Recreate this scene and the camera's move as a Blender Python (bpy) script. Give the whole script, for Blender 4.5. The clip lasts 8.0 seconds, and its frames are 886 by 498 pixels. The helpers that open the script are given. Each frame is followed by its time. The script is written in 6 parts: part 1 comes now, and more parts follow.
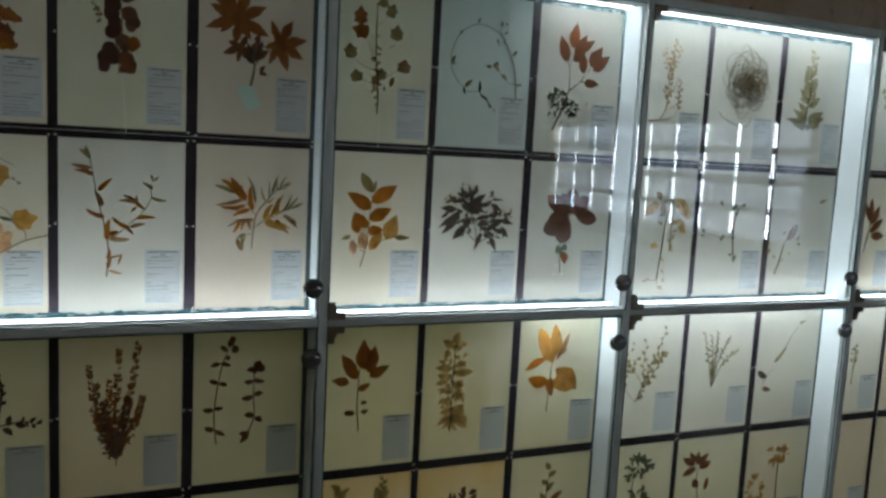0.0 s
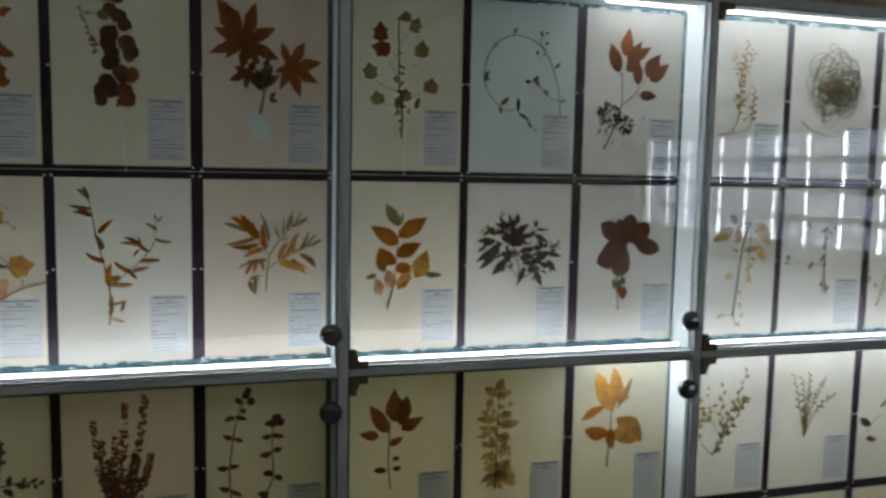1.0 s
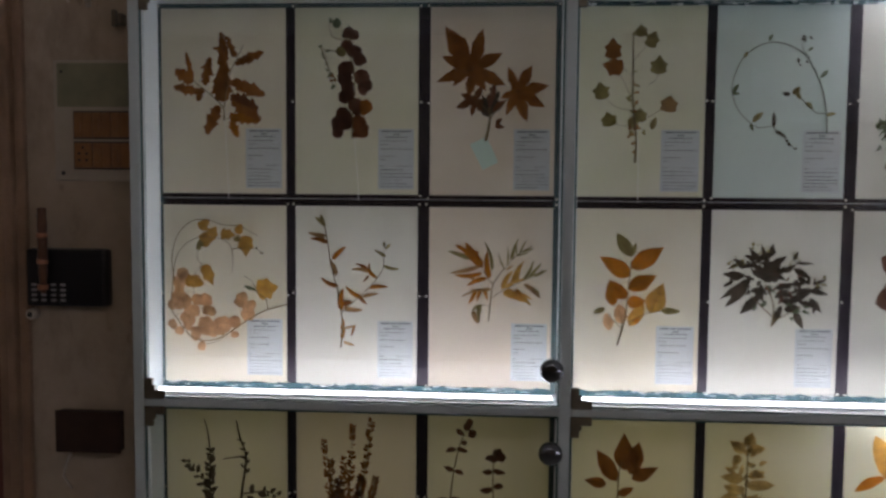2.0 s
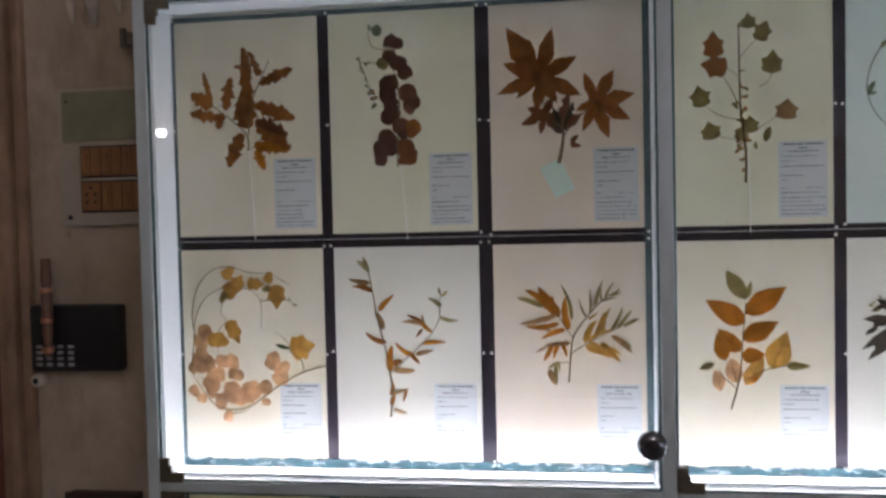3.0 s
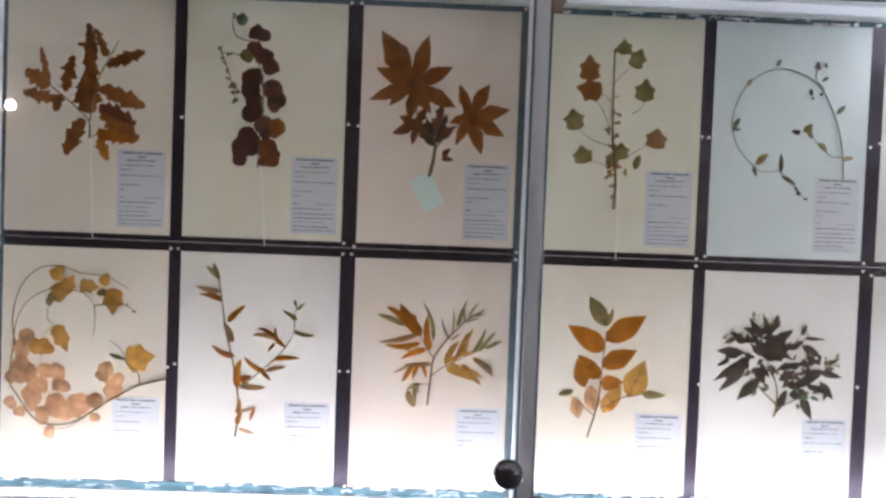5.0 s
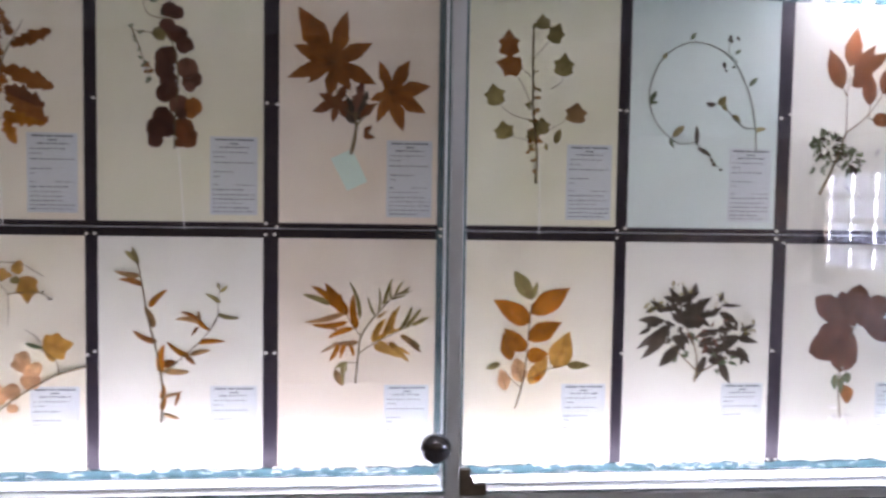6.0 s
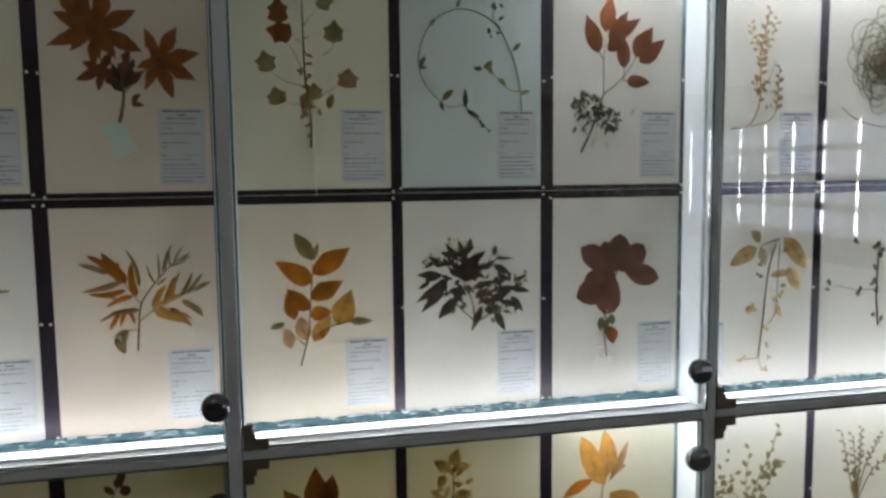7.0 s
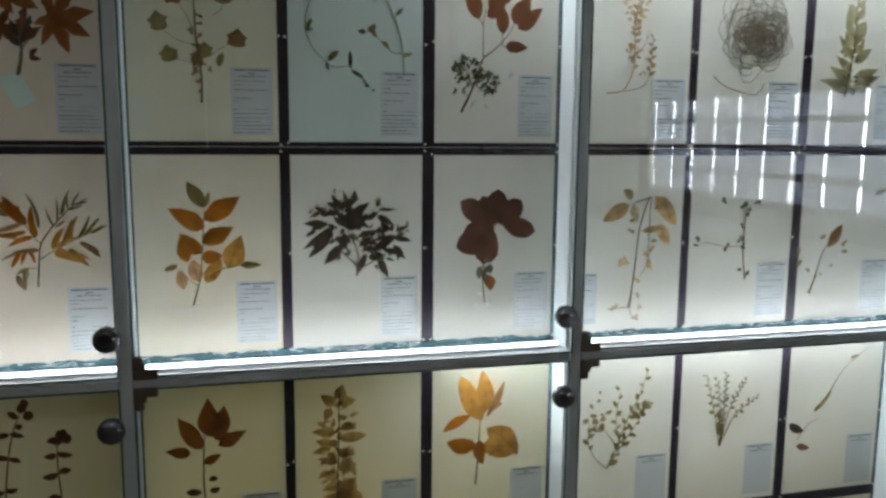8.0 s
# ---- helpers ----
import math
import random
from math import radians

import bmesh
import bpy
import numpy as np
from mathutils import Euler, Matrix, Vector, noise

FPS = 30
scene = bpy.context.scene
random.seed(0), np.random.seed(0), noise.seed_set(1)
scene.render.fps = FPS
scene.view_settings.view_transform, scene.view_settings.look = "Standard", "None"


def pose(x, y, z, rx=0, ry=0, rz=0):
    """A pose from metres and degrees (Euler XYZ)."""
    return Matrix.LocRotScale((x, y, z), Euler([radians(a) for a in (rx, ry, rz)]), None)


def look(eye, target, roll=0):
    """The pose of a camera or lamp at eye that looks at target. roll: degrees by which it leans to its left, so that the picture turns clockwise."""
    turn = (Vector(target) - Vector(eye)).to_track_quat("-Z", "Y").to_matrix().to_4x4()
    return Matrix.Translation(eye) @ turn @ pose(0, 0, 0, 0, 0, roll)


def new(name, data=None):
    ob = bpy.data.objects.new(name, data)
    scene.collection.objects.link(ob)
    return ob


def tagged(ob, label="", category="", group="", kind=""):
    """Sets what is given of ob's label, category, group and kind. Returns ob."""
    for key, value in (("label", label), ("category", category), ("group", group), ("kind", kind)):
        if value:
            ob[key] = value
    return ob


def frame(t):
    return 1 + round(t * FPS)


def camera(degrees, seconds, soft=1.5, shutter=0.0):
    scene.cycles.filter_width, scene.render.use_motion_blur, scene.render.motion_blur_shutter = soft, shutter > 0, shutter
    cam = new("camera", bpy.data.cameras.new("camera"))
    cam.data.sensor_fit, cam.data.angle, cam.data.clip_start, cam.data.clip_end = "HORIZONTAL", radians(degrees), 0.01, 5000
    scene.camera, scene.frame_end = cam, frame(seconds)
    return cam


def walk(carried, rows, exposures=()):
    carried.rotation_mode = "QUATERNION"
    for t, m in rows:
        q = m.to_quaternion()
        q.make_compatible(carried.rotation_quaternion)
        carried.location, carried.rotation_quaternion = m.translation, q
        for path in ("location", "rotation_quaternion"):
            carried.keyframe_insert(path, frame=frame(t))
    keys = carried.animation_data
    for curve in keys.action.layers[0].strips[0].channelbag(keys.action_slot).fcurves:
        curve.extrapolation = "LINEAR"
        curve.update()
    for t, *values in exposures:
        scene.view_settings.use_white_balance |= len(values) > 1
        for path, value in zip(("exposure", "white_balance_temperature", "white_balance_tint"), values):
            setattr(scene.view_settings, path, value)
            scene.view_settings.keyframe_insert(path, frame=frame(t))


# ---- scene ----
cam = camera(57.8, 8.0, soft=2.7, shutter=0.25)
PATH = [
    (0, (0.063, -2.091, 1.581), (0.849, -0.267, 1.344), 3.0),
    (0.5, (0.202, -1.977, 1.607), (0.931, -0.125, 1.414), 4.1),
    (1, (0.292, -1.925, 1.604), (0.855, -0.016, 1.408), 1.1),
    (1.5, (0.404, -1.908, 1.600), (0.572, 0.079, 1.438), -0.3),
    (1.7, (0.434, -1.900, 1.594), (0.433, 0.090, 1.454), 0.2),
    (2.8, (0.416, -1.579, 1.623), (0.179, 0.402, 1.501), -0.2),
    (3, (0.394, -1.530, 1.617), (0.127, 0.451, 1.552), -1.3),
    (3.5, (0.384, -1.472, 1.625), (0.148, 0.513, 1.666), 1.0),
    (4, (0.389, -1.453, 1.634), (0.189, 0.536, 1.678), 2.5),
    (4.5, (0.400, -1.449, 1.634), (0.329, 0.549, 1.625), 2.6),
    (4.7, (0.402, -1.450, 1.640), (0.396, 0.549, 1.603), 2.4),
    (5.8, (0.427, -1.455, 1.637), (0.555, 0.539, 1.542), 1.3),
    (6, (0.442, -1.455, 1.638), (0.630, 0.534, 1.526), 0.9),
    (6.5, (0.534, -1.483, 1.636), (0.967, 0.464, 1.489), -0.3),
    (7, (0.637, -1.545, 1.640), (1.095, 0.391, 1.436), -0.6),
    (7.5, (0.744, -1.646, 1.622), (1.176, 0.287, 1.331), 0.2),
    (8, (0.817, -1.726, 1.622), (1.305, 0.192, 1.335), 0.5),
]
EXPOSURES = [(0.0, -0.8, 6150, 7), (0.5, -0.83, 6270, 10), (1.0, -0.82, 6340, 14), (1.5, -0.75, 6520, 19), (3.0, 0.24, 6250, 25), (3.5, 0.64, 6550, 16),
             (4.5, 0.66, 6350, 26), (6.0, 0.62, 6250, 33), (6.5, 0.1, 6540, 29), (7.0, -0.5, 6500, 16), (7.5, -0.6, 6400, 13), (8.0, -0.62, 6300, 12)]
walk(cam, [(t, look(eye, target, roll)) for t, eye, target, roll in PATH], EXPOSURES)

# ---- world ----
world = bpy.data.worlds.new("dim_room")
world.use_nodes = True
scene.world = world
sky = world.node_tree.nodes.new("ShaderNodeTexSky")
sky.sky_type, sky.sun_disc = "NISHITA", False
sky.sun_elevation, sky.sun_rotation = radians(35), radians(80)
world.node_tree.links.new(sky.outputs[0], world.node_tree.nodes["Background"].inputs[0])
world.node_tree.nodes["Background"].inputs[1].default_value = 0.08

PANEL_LIGHT = (0.138, 0.70)   # watts of the light panel behind each upper and lower cell
CELL_SHARE = ((0.82, 1.04, 1.0, 1.0), (0.76, 1.3, 1.05, 1.0))   # factor on each cell's panel light, tuned cell by cell
STRIP_LIGHT = 3.0      # watts of each strip on the ledges
TUBE_LIGHT = 5.5       # watts of each strip under the tops
WINDOW_GLOW = 48.0     # daylight outside the ventilator window
FILL_TUBE = 74.0      # glow of a fill tube added on the ceiling, out of view
COOL = (0.93, 0.955, 1.0)
WARM = (1.0, 0.95, 0.86)
AMBER = (1.0, 0.84, 0.43)


def area(name, m, sx, sy, watts, colour):
    lamp = bpy.data.lights.new(name, "AREA")
    lamp.shape, lamp.size, lamp.size_y, lamp.energy, lamp.color = "RECTANGLE", sx, sy, watts, colour
    ob = new(name, lamp)
    ob.matrix_world = m
    return ob


# ---- materials ----
def mat(name):
    m = bpy.data.materials.new(name)
    m.use_nodes = True
    nt = m.node_tree
    nt.nodes.clear()
    out = nt.nodes.new("ShaderNodeOutputMaterial")
    return m, nt, out


def node(nt, kind, **inputs):
    n = nt.nodes.new(kind)
    for key, value in inputs.items():
        n.inputs[key.replace("_", " ")].default_value = value
    return n


def varied(nt, colour, scale, amount, hue=(1.0, 1.0, 1.0), fine=0.0, random_amount=0.0):
    """A colour that wanders at two scales in object space."""
    tc = nt.nodes.new("ShaderNodeTexCoord")
    big = node(nt, "ShaderNodeTexNoise", Scale=scale, Detail=3.0, Roughness=0.55)
    nt.links.new(tc.outputs["Object"], big.inputs["Vector"])
    ramp = nt.nodes.new("ShaderNodeValToRGB")
    lo = [c * (1 - amount) * h for c, h in zip(colour, hue)]
    ramp.color_ramp.elements[0].color = (*lo, 1)
    ramp.color_ramp.elements[1].color = (*[min(1, c * (1 + amount * 0.6)) for c in colour], 1)
    ramp.color_ramp.elements[0].position, ramp.color_ramp.elements[1].position = 0.3, 0.7
    nt.links.new(big.outputs["Fac"], ramp.inputs[0])
    last = ramp.outputs[0]
    if fine:
        small = node(nt, "ShaderNodeTexNoise", Scale=scale * 14, Detail=4.0, Roughness=0.65)
        nt.links.new(tc.outputs["Object"], small.inputs["Vector"])
        mr = node(nt, "ShaderNodeMapRange")
        mr.inputs["To Min"].default_value, mr.inputs["To Max"].default_value = 1 - fine, 1 + fine
        nt.links.new(small.outputs["Fac"], mr.inputs["Value"])
        mul = nt.nodes.new("ShaderNodeVectorMath")
        mul.operation = "SCALE"
        nt.links.new(last, mul.inputs[0])
        nt.links.new(mr.outputs[0], mul.inputs["Scale"])
        last = mul.outputs[0]
    if random_amount:
        info = nt.nodes.new("ShaderNodeObjectInfo")
        mr = node(nt, "ShaderNodeMapRange")
        mr.inputs["To Min"].default_value, mr.inputs["To Max"].default_value = 1 - random_amount, 1 + random_amount
        nt.links.new(info.outputs["Random"], mr.inputs["Value"])
        mul = nt.nodes.new("ShaderNodeVectorMath")
        mul.operation = "SCALE"
        nt.links.new(last, mul.inputs[0])
        nt.links.new(mr.outputs[0], mul.inputs["Scale"])
        last = mul.outputs[0]
    return last, big


def solid(name, colour, rough=0.5, metal=0.0, scale=6.0, amount=0.12, fine=0.06, bump=0.0, hue=(1, 1, 1), rnd=0.0, coat=0.0, sheen=0.5):
    m, nt, out = mat(name)
    b = node(nt, "ShaderNodeBsdfPrincipled", Roughness=rough, Metallic=metal)
    b.inputs["Specular IOR Level"].default_value = sheen
    b.inputs["Coat Weight"].default_value = coat
    col, big = varied(nt, colour, scale, amount, hue, fine, rnd)
    nt.links.new(col, b.inputs["Base Color"])
    if bump:
        tc = nt.nodes.new("ShaderNodeTexCoord")
        n = node(nt, "ShaderNodeTexNoise", Scale=scale * 8, Detail=5.0)
        nt.links.new(tc.outputs["Object"], n.inputs["Vector"])
        bp = node(nt, "ShaderNodeBump", Strength=bump, Distance=0.004)
        nt.links.new(n.outputs["Fac"], bp.inputs["Height"])
        nt.links.new(bp.outputs[0], b.inputs["Normal"])
    nt.links.new(b.outputs[0], out.inputs[0])
    return m


def sheer(name, front, through_colour, share, scale=8.0, amount=0.1, fine=0.05, hue=(1, 1, 1), rnd=0.0, crease=0.0):
    """Thin paper or leaf: part reflects, part lets light through from behind."""
    m, nt, out = mat(name)
    d = node(nt, "ShaderNodeBsdfDiffuse")
    t = node(nt, "ShaderNodeBsdfTranslucent")
    c1, _ = varied(nt, front, scale, amount, hue, fine, rnd)
    c2, _ = varied(nt, through_colour, scale, amount, hue, fine, rnd)
    nt.links.new(c1, d.inputs[0])
    nt.links.new(c2, t.inputs[0])
    if crease:
        tc = nt.nodes.new("ShaderNodeTexCoord")
        n = node(nt, "ShaderNodeTexNoise", Scale=11.0, Detail=3.0, Roughness=0.45)
        nt.links.new(tc.outputs["Object"], n.inputs["Vector"])
        bp = node(nt, "ShaderNodeBump", Strength=crease, Distance=0.004)
        nt.links.new(n.outputs["Fac"], bp.inputs["Height"])
        nt.links.new(bp.outputs[0], d.inputs["Normal"])
    mix = nt.nodes.new("ShaderNodeMixShader")
    mix.inputs[0].default_value = share
    nt.links.new(d.outputs[0], mix.inputs[1])
    nt.links.new(t.outputs[0], mix.inputs[2])
    nt.links.new(mix.outputs[0], out.inputs[0])
    return m


def glow(name, colour, strength):
    m, nt, out = mat(name)
    e = node(nt, "ShaderNodeEmission", Color=(*colour, 1), Strength=strength)
    nt.links.new(e.outputs[0], out.inputs[0])
    return m


def clear_glass(name, tint, dusty):
    """Clear glass with a thin uneven film of dust."""
    m, nt, out = mat(name)
    gl = node(nt, "ShaderNodeBsdfGlass", Color=(*tint, 1), Roughness=0.0, IOR=1.5)
    df = node(nt, "ShaderNodeBsdfDiffuse", Color=(0.8, 0.8, 0.78, 1))
    tc = nt.nodes.new("ShaderNodeTexCoord")
    n = node(nt, "ShaderNodeTexNoise", Scale=5.0, Detail=6.0, Roughness=0.7)
    nt.links.new(tc.outputs["Object"], n.inputs["Vector"])
    mr = node(nt, "ShaderNodeMapRange")
    mr.inputs["From Min"].default_value, mr.inputs["From Max"].default_value = 0.45, 0.8
    mr.inputs["To Max"].default_value = dusty
    nt.links.new(n.outputs["Fac"], mr.inputs["Value"])
    m2 = nt.nodes.new("ShaderNodeMixShader")
    nt.links.new(mr.outputs[0], m2.inputs[0])
    nt.links.new(gl.outputs[0], m2.inputs[1])
    nt.links.new(df.outputs[0], m2.inputs[2])
    nt.links.new(m2.outputs[0], out.inputs[0])
    return m


def plaster(name, colour):
    """Old limewashed plaster with damp stains, scuffs and a lumpy skin."""
    m, nt, out = mat(name)
    bs = node(nt, "ShaderNodeBsdfPrincipled", Roughness=0.9)
    bs.inputs["Specular IOR Level"].default_value = 0.2
    col, _ = varied(nt, colour, 1.8, 0.22, (1, 0.94, 0.85), 0.12)
    tc = nt.nodes.new("ShaderNodeTexCoord")
    stretch = nt.nodes.new("ShaderNodeMapping")
    stretch.inputs["Scale"].default_value = (1.0, 1.0, 0.45)
    nt.links.new(tc.outputs["Object"], stretch.inputs["Vector"])
    last = col
    for scale, lo, hi, dark in ((4.5, 0.50, 0.70, (0.17, 0.125, 0.088)), (17.0, 0.60, 0.72, (0.12, 0.09, 0.07))):
        n = node(nt, "ShaderNodeTexNoise", Scale=scale, Detail=6.0, Roughness=0.68)
        nt.links.new(stretch.outputs[0], n.inputs["Vector"])
        mr = node(nt, "ShaderNodeMapRange")
        mr.inputs["From Min"].default_value, mr.inputs["From Max"].default_value, mr.inputs["To Max"].default_value = lo, hi, 0.72
        nt.links.new(n.outputs["Fac"], mr.inputs["Value"])
        mx = nt.nodes.new("ShaderNodeMix")
        mx.data_type = "RGBA"
        nt.links.new(mr.outputs[0], mx.inputs[0])
        nt.links.new(last, mx.inputs[6])
        mx.inputs[7].default_value = (*dark, 1)
        last = mx.outputs[2]
    nt.links.new(last, bs.inputs["Base Color"])
    n = node(nt, "ShaderNodeTexNoise", Scale=16.0, Detail=6.0)
    nt.links.new(tc.outputs["Object"], n.inputs["Vector"])
    bp = node(nt, "ShaderNodeBump", Strength=0.6, Distance=0.008)
    nt.links.new(n.outputs["Fac"], bp.inputs["Height"])
    nt.links.new(bp.outputs[0], bs.inputs["Normal"])
    nt.links.new(bs.outputs[0], out.inputs[0])
    return m


PLASTER = plaster("plaster", (0.42, 0.34, 0.26))
CEILING = solid("ceiling_paint", (0.6, 0.58, 0.54), 0.9, scale=1.2)
FLOOR = solid("floor_stone", (0.22, 0.2, 0.18), 0.45, scale=2.0, amount=0.2)
FRAME = solid("grey_paint", (0.45, 0.50, 0.495), 0.5, scale=5.0, amount=0.1, fine=0.05, bump=0.05)
LINER = solid("white_laminate", (0.72, 0.785, 0.795), 0.35, scale=4.0, amount=0.04, fine=0.02)
STRIP = solid("black_tape", (0.009, 0.006, 0.010), 0.5, scale=12.0, amount=0.4, fine=0.3, hue=(0.8, 0.8, 1.2), bump=0.1, sheen=0.15)
BORDER = solid("teal_glass_edge", (0.05, 0.085, 0.09), 0.25, scale=14.0, amount=0.35, fine=0.3, bump=0.1)
SEAL = solid("ragged_seal", (0.032, 0.070, 0.080), 0.6, scale=40.0, amount=0.5, fine=0.4, bump=0.4, sheen=0.04)
EDGE = solid("cut_glass_edge", (0.07, 0.14, 0.14), 0.12, scale=30.0, amount=0.3, fine=0.2, coat=0.4)
SCUFF = solid("tape_scuff", (0.10, 0.10, 0.13), 0.6)
GLUE_GLINT = solid("dried_glue_and_glint", (0.7, 0.72, 0.7), 0.4, scale=60.0, amount=0.2, bump=0.3)
PIN = solid("pin_head", (0.75, 0.72, 0.62), 0.3, 0.4)
BRONZE = solid("bronze", (0.115, 0.094, 0.062), 0.45, 0.35, scale=30.0, amount=0.25)
KNOB = solid("dark_chrome", (0.16, 0.17, 0.185), 0.14, 0.9, scale=30.0, coat=0.5)
PANE = clear_glass("door_glass", (0.985, 0.995, 0.99), 0.007)
STRIP_GLOW = glow("strip_diffuser", COOL, 30.0)
DAYLIGHT = glow("daylight_backdrop", (0.9, 0.96, 1.0), WINDOW_GLOW)
FILL_GLOW = glow("added_fill_tube", (1.0, 0.93, 0.82), FILL_TUBE)
BULB_GLOW = glow("bulb", (1.0, 0.98, 0.95), 60.0)
FROST = sheer("frosted_pane", (0.5, 0.52, 0.55), (0.27, 0.28, 0.31), 0.75, scale=3.0)
WINDOW_METAL = solid("window_metal", (0.5, 0.51, 0.51), 0.5, 0.2)
WOOD = solid("door_wood", (0.30, 0.185, 0.115), 0.45, scale=9.0, amount=0.3, fine=0.15, bump=0.1)
DOORPAINT = solid("door_leaf_paint", (0.14, 0.05, 0.035), 0.4, scale=4.0, amount=0.25)
PAPERS = [sheer("sheet_paper", c, k, 0.5, scale=4.0, amount=0.1, fine=0.035, hue=h, crease=0.3)
          for c, k, h in (((0.74, 0.71, 0.635), (0.74, 0.68, 0.50), (1, 0.985, 0.9)), ((0.72, 0.71, 0.635), (0.72, 0.69, 0.475), (0.98, 1, 0.88)),
                          ((0.74, 0.69, 0.625), (0.74, 0.645, 0.48), (1, 0.97, 0.9)), ((0.64, 0.72, 0.69), (0.58, 0.68, 0.63), (0.97, 1, 1)),
                          ((0.75, 0.745, 0.70), (0.72, 0.71, 0.62), (1, 1, 0.96)), ((0.74, 0.69, 0.57), (0.74, 0.66, 0.46), (1, 0.82, 0.45)))]
LABEL = sheer("label_paper", (0.56, 0.588, 0.592), (0.50, 0.60, 0.60), 0.36, scale=6.0, amount=0.04)
PRINT = solid("label_print", (0.15, 0.165, 0.18), 0.8, amount=0.2)
TAPE = sheer("mint_tape", (0.62, 0.76, 0.68), (0.55, 0.75, 0.66), 0.5, amount=0.05)
THREAD = solid("white_thread", (0.8, 0.79, 0.74), 0.8, amount=0.05)


# ---- mesh helpers ----
def slab(bm, x0, x1, y0, y1, z0, z1, bevel=0.0):
    made = bmesh.ops.create_cube(bm, size=1.0)["verts"]
    for v in made:
        v.co = Vector((x0 + (v.co.x + 0.5) * (x1 - x0), y0 + (v.co.y + 0.5) * (y1 - y0), z0 + (v.co.z + 0.5) * (z1 - z0)))
    if bevel:
        edges = list({e for v in made for e in v.link_edges})
        bmesh.ops.bevel(bm, geom=edges, offset=bevel, segments=2, affect="EDGES", profile=0.6)


def block(x0, x1, y0, y1, z0, z1, bevel=0.0):
    bm = bmesh.new()
    slab(bm, x0, x1, y0, y1, z0, z1, bevel)
    return bm


def mesh_of(name, bm, material, smooth=False):
    me = bpy.data.meshes.new(name)
    bmesh.ops.recalc_face_normals(bm, faces=bm.faces)
    if smooth:
        for f in bm.faces:
            f.smooth = True
    bm.to_mesh(me)
    bm.free()
    me.materials.append(material)
    return me


def part(name, bm, material, parent=None, label="", smooth=False):
    ob = new(name, mesh_of(name, bm, material, smooth))
    if parent:
        ob.parent = parent
    if label:
        ob["label"] = label
    return ob


def thing(name, label, category, group="", at=(0, 0, 0)):
    ob = new(name)
    ob.empty_display_size = 0.02
    ob.location = at
    return tagged(ob, label, category, group)


def structure(name, bm, material, label=""):
    return tagged(part(name, bm, material), label, kind="structure")


def rod(bm, pts, radii, sides=8):
    """A tapered tube along points."""
    rings = []
    for i, p in enumerate(pts):
        a, b = Vector(pts[max(i - 1, 0)]), Vector(pts[min(i + 1, len(pts) - 1)])
        way = (b - a).normalized()
        side = way.cross(Vector((0, 1, 0.01))).normalized()
        up = side.cross(way)
        r = radii[i] if isinstance(radii, (list, tuple)) else radii
        rings.append([bm.verts.new(Vector(p) + r * (math.cos(k * math.tau / sides) * side + math.sin(k * math.tau / sides) * up)) for k in range(sides)])
    for a, b in zip(rings, rings[1:]):
        for k in range(sides):
            bm.faces.new((a[k], a[(k + 1) % sides], b[(k + 1) % sides], b[k]))
    bm.faces.new(rings[0][::-1])
    bm.faces.new(rings[-1])


def lathe(bm, centre, axis, profile, sides=24):
    """Turned shape: profile of (distance along axis, radius)."""
    axis = Vector(axis).normalized()
    u = axis.orthogonal().normalized()
    w = axis.cross(u)
    rings = [[bm.verts.new(Vector(centre) + axis * d + r * (math.cos(k * math.tau / sides) * u + math.sin(k * math.tau / sides) * w)) for k in range(sides)]
             for d, r in profile]
    for a, b in zip(rings, rings[1:]):
        for k in range(sides):
            bm.faces.new((a[k], a[(k + 1) % sides], b[(k + 1) % sides], b[k]))
    bm.faces.new(rings[0][::-1])
    bm.faces.new(rings[-1])


# ---- the room ----
FRONT, WALL, BACK = -0.10, 0.06, 0.13
LEFT, RIGHT = -0.374, 3.476
TOP, BOTTOM = 2.070, 0.20
ROOM_L, ROOM_R, ROOM_B, ROOM_T = -4.0, 9.608, -6.0, 3.1
HALL_X, HALL_B = 2.6, -15.6     # the hall goes on behind the first room

bm = bmesh.new()
slab(bm, ROOM_L, LEFT, WALL, 0.22, 0, ROOM_T)
slab(bm, RIGHT, ROOM_R, WALL, 0.22, 0, ROOM_T)
slab(bm, LEFT, RIGHT, WALL, 0.22, TOP, ROOM_T)
slab(bm, LEFT, RIGHT, WALL, 0.22, 0, BOTTOM)
slab(bm, LEFT, RIGHT, BACK + 0.02, 0.22, BOTTOM, TOP)
structure("wall_north", bm, PLASTER, "stained beige plaster wall round the display case")
structure("wall_west", block(ROOM_L - 0.2, ROOM_L, ROOM_B, 0.22, 0, ROOM_T), PLASTER)
structure("wall_south", block(ROOM_L - 0.2, HALL_X, ROOM_B - 0.2, ROOM_B, 0, ROOM_T), PLASTER)
structure("wall_hall_west", block(HALL_X - 0.2, HALL_X, HALL_B, ROOM_B - 0.2, 0, ROOM_T), PLASTER)
structure("wall_hall_south", block(HALL_X - 0.2, ROOM_R + 0.2, HALL_B - 0.2, HALL_B, 0, ROOM_T), PLASTER)
structure("floor", block(ROOM_L - 0.2, ROOM_R + 0.2, HALL_B - 0.2, 0.22, -0.1, 0), FLOOR)
structure("ceiling", block(ROOM_L - 0.2, ROOM_R + 0.2, HALL_B - 0.2, 0.22, ROOM_T, ROOM_T + 0.1), CEILING)

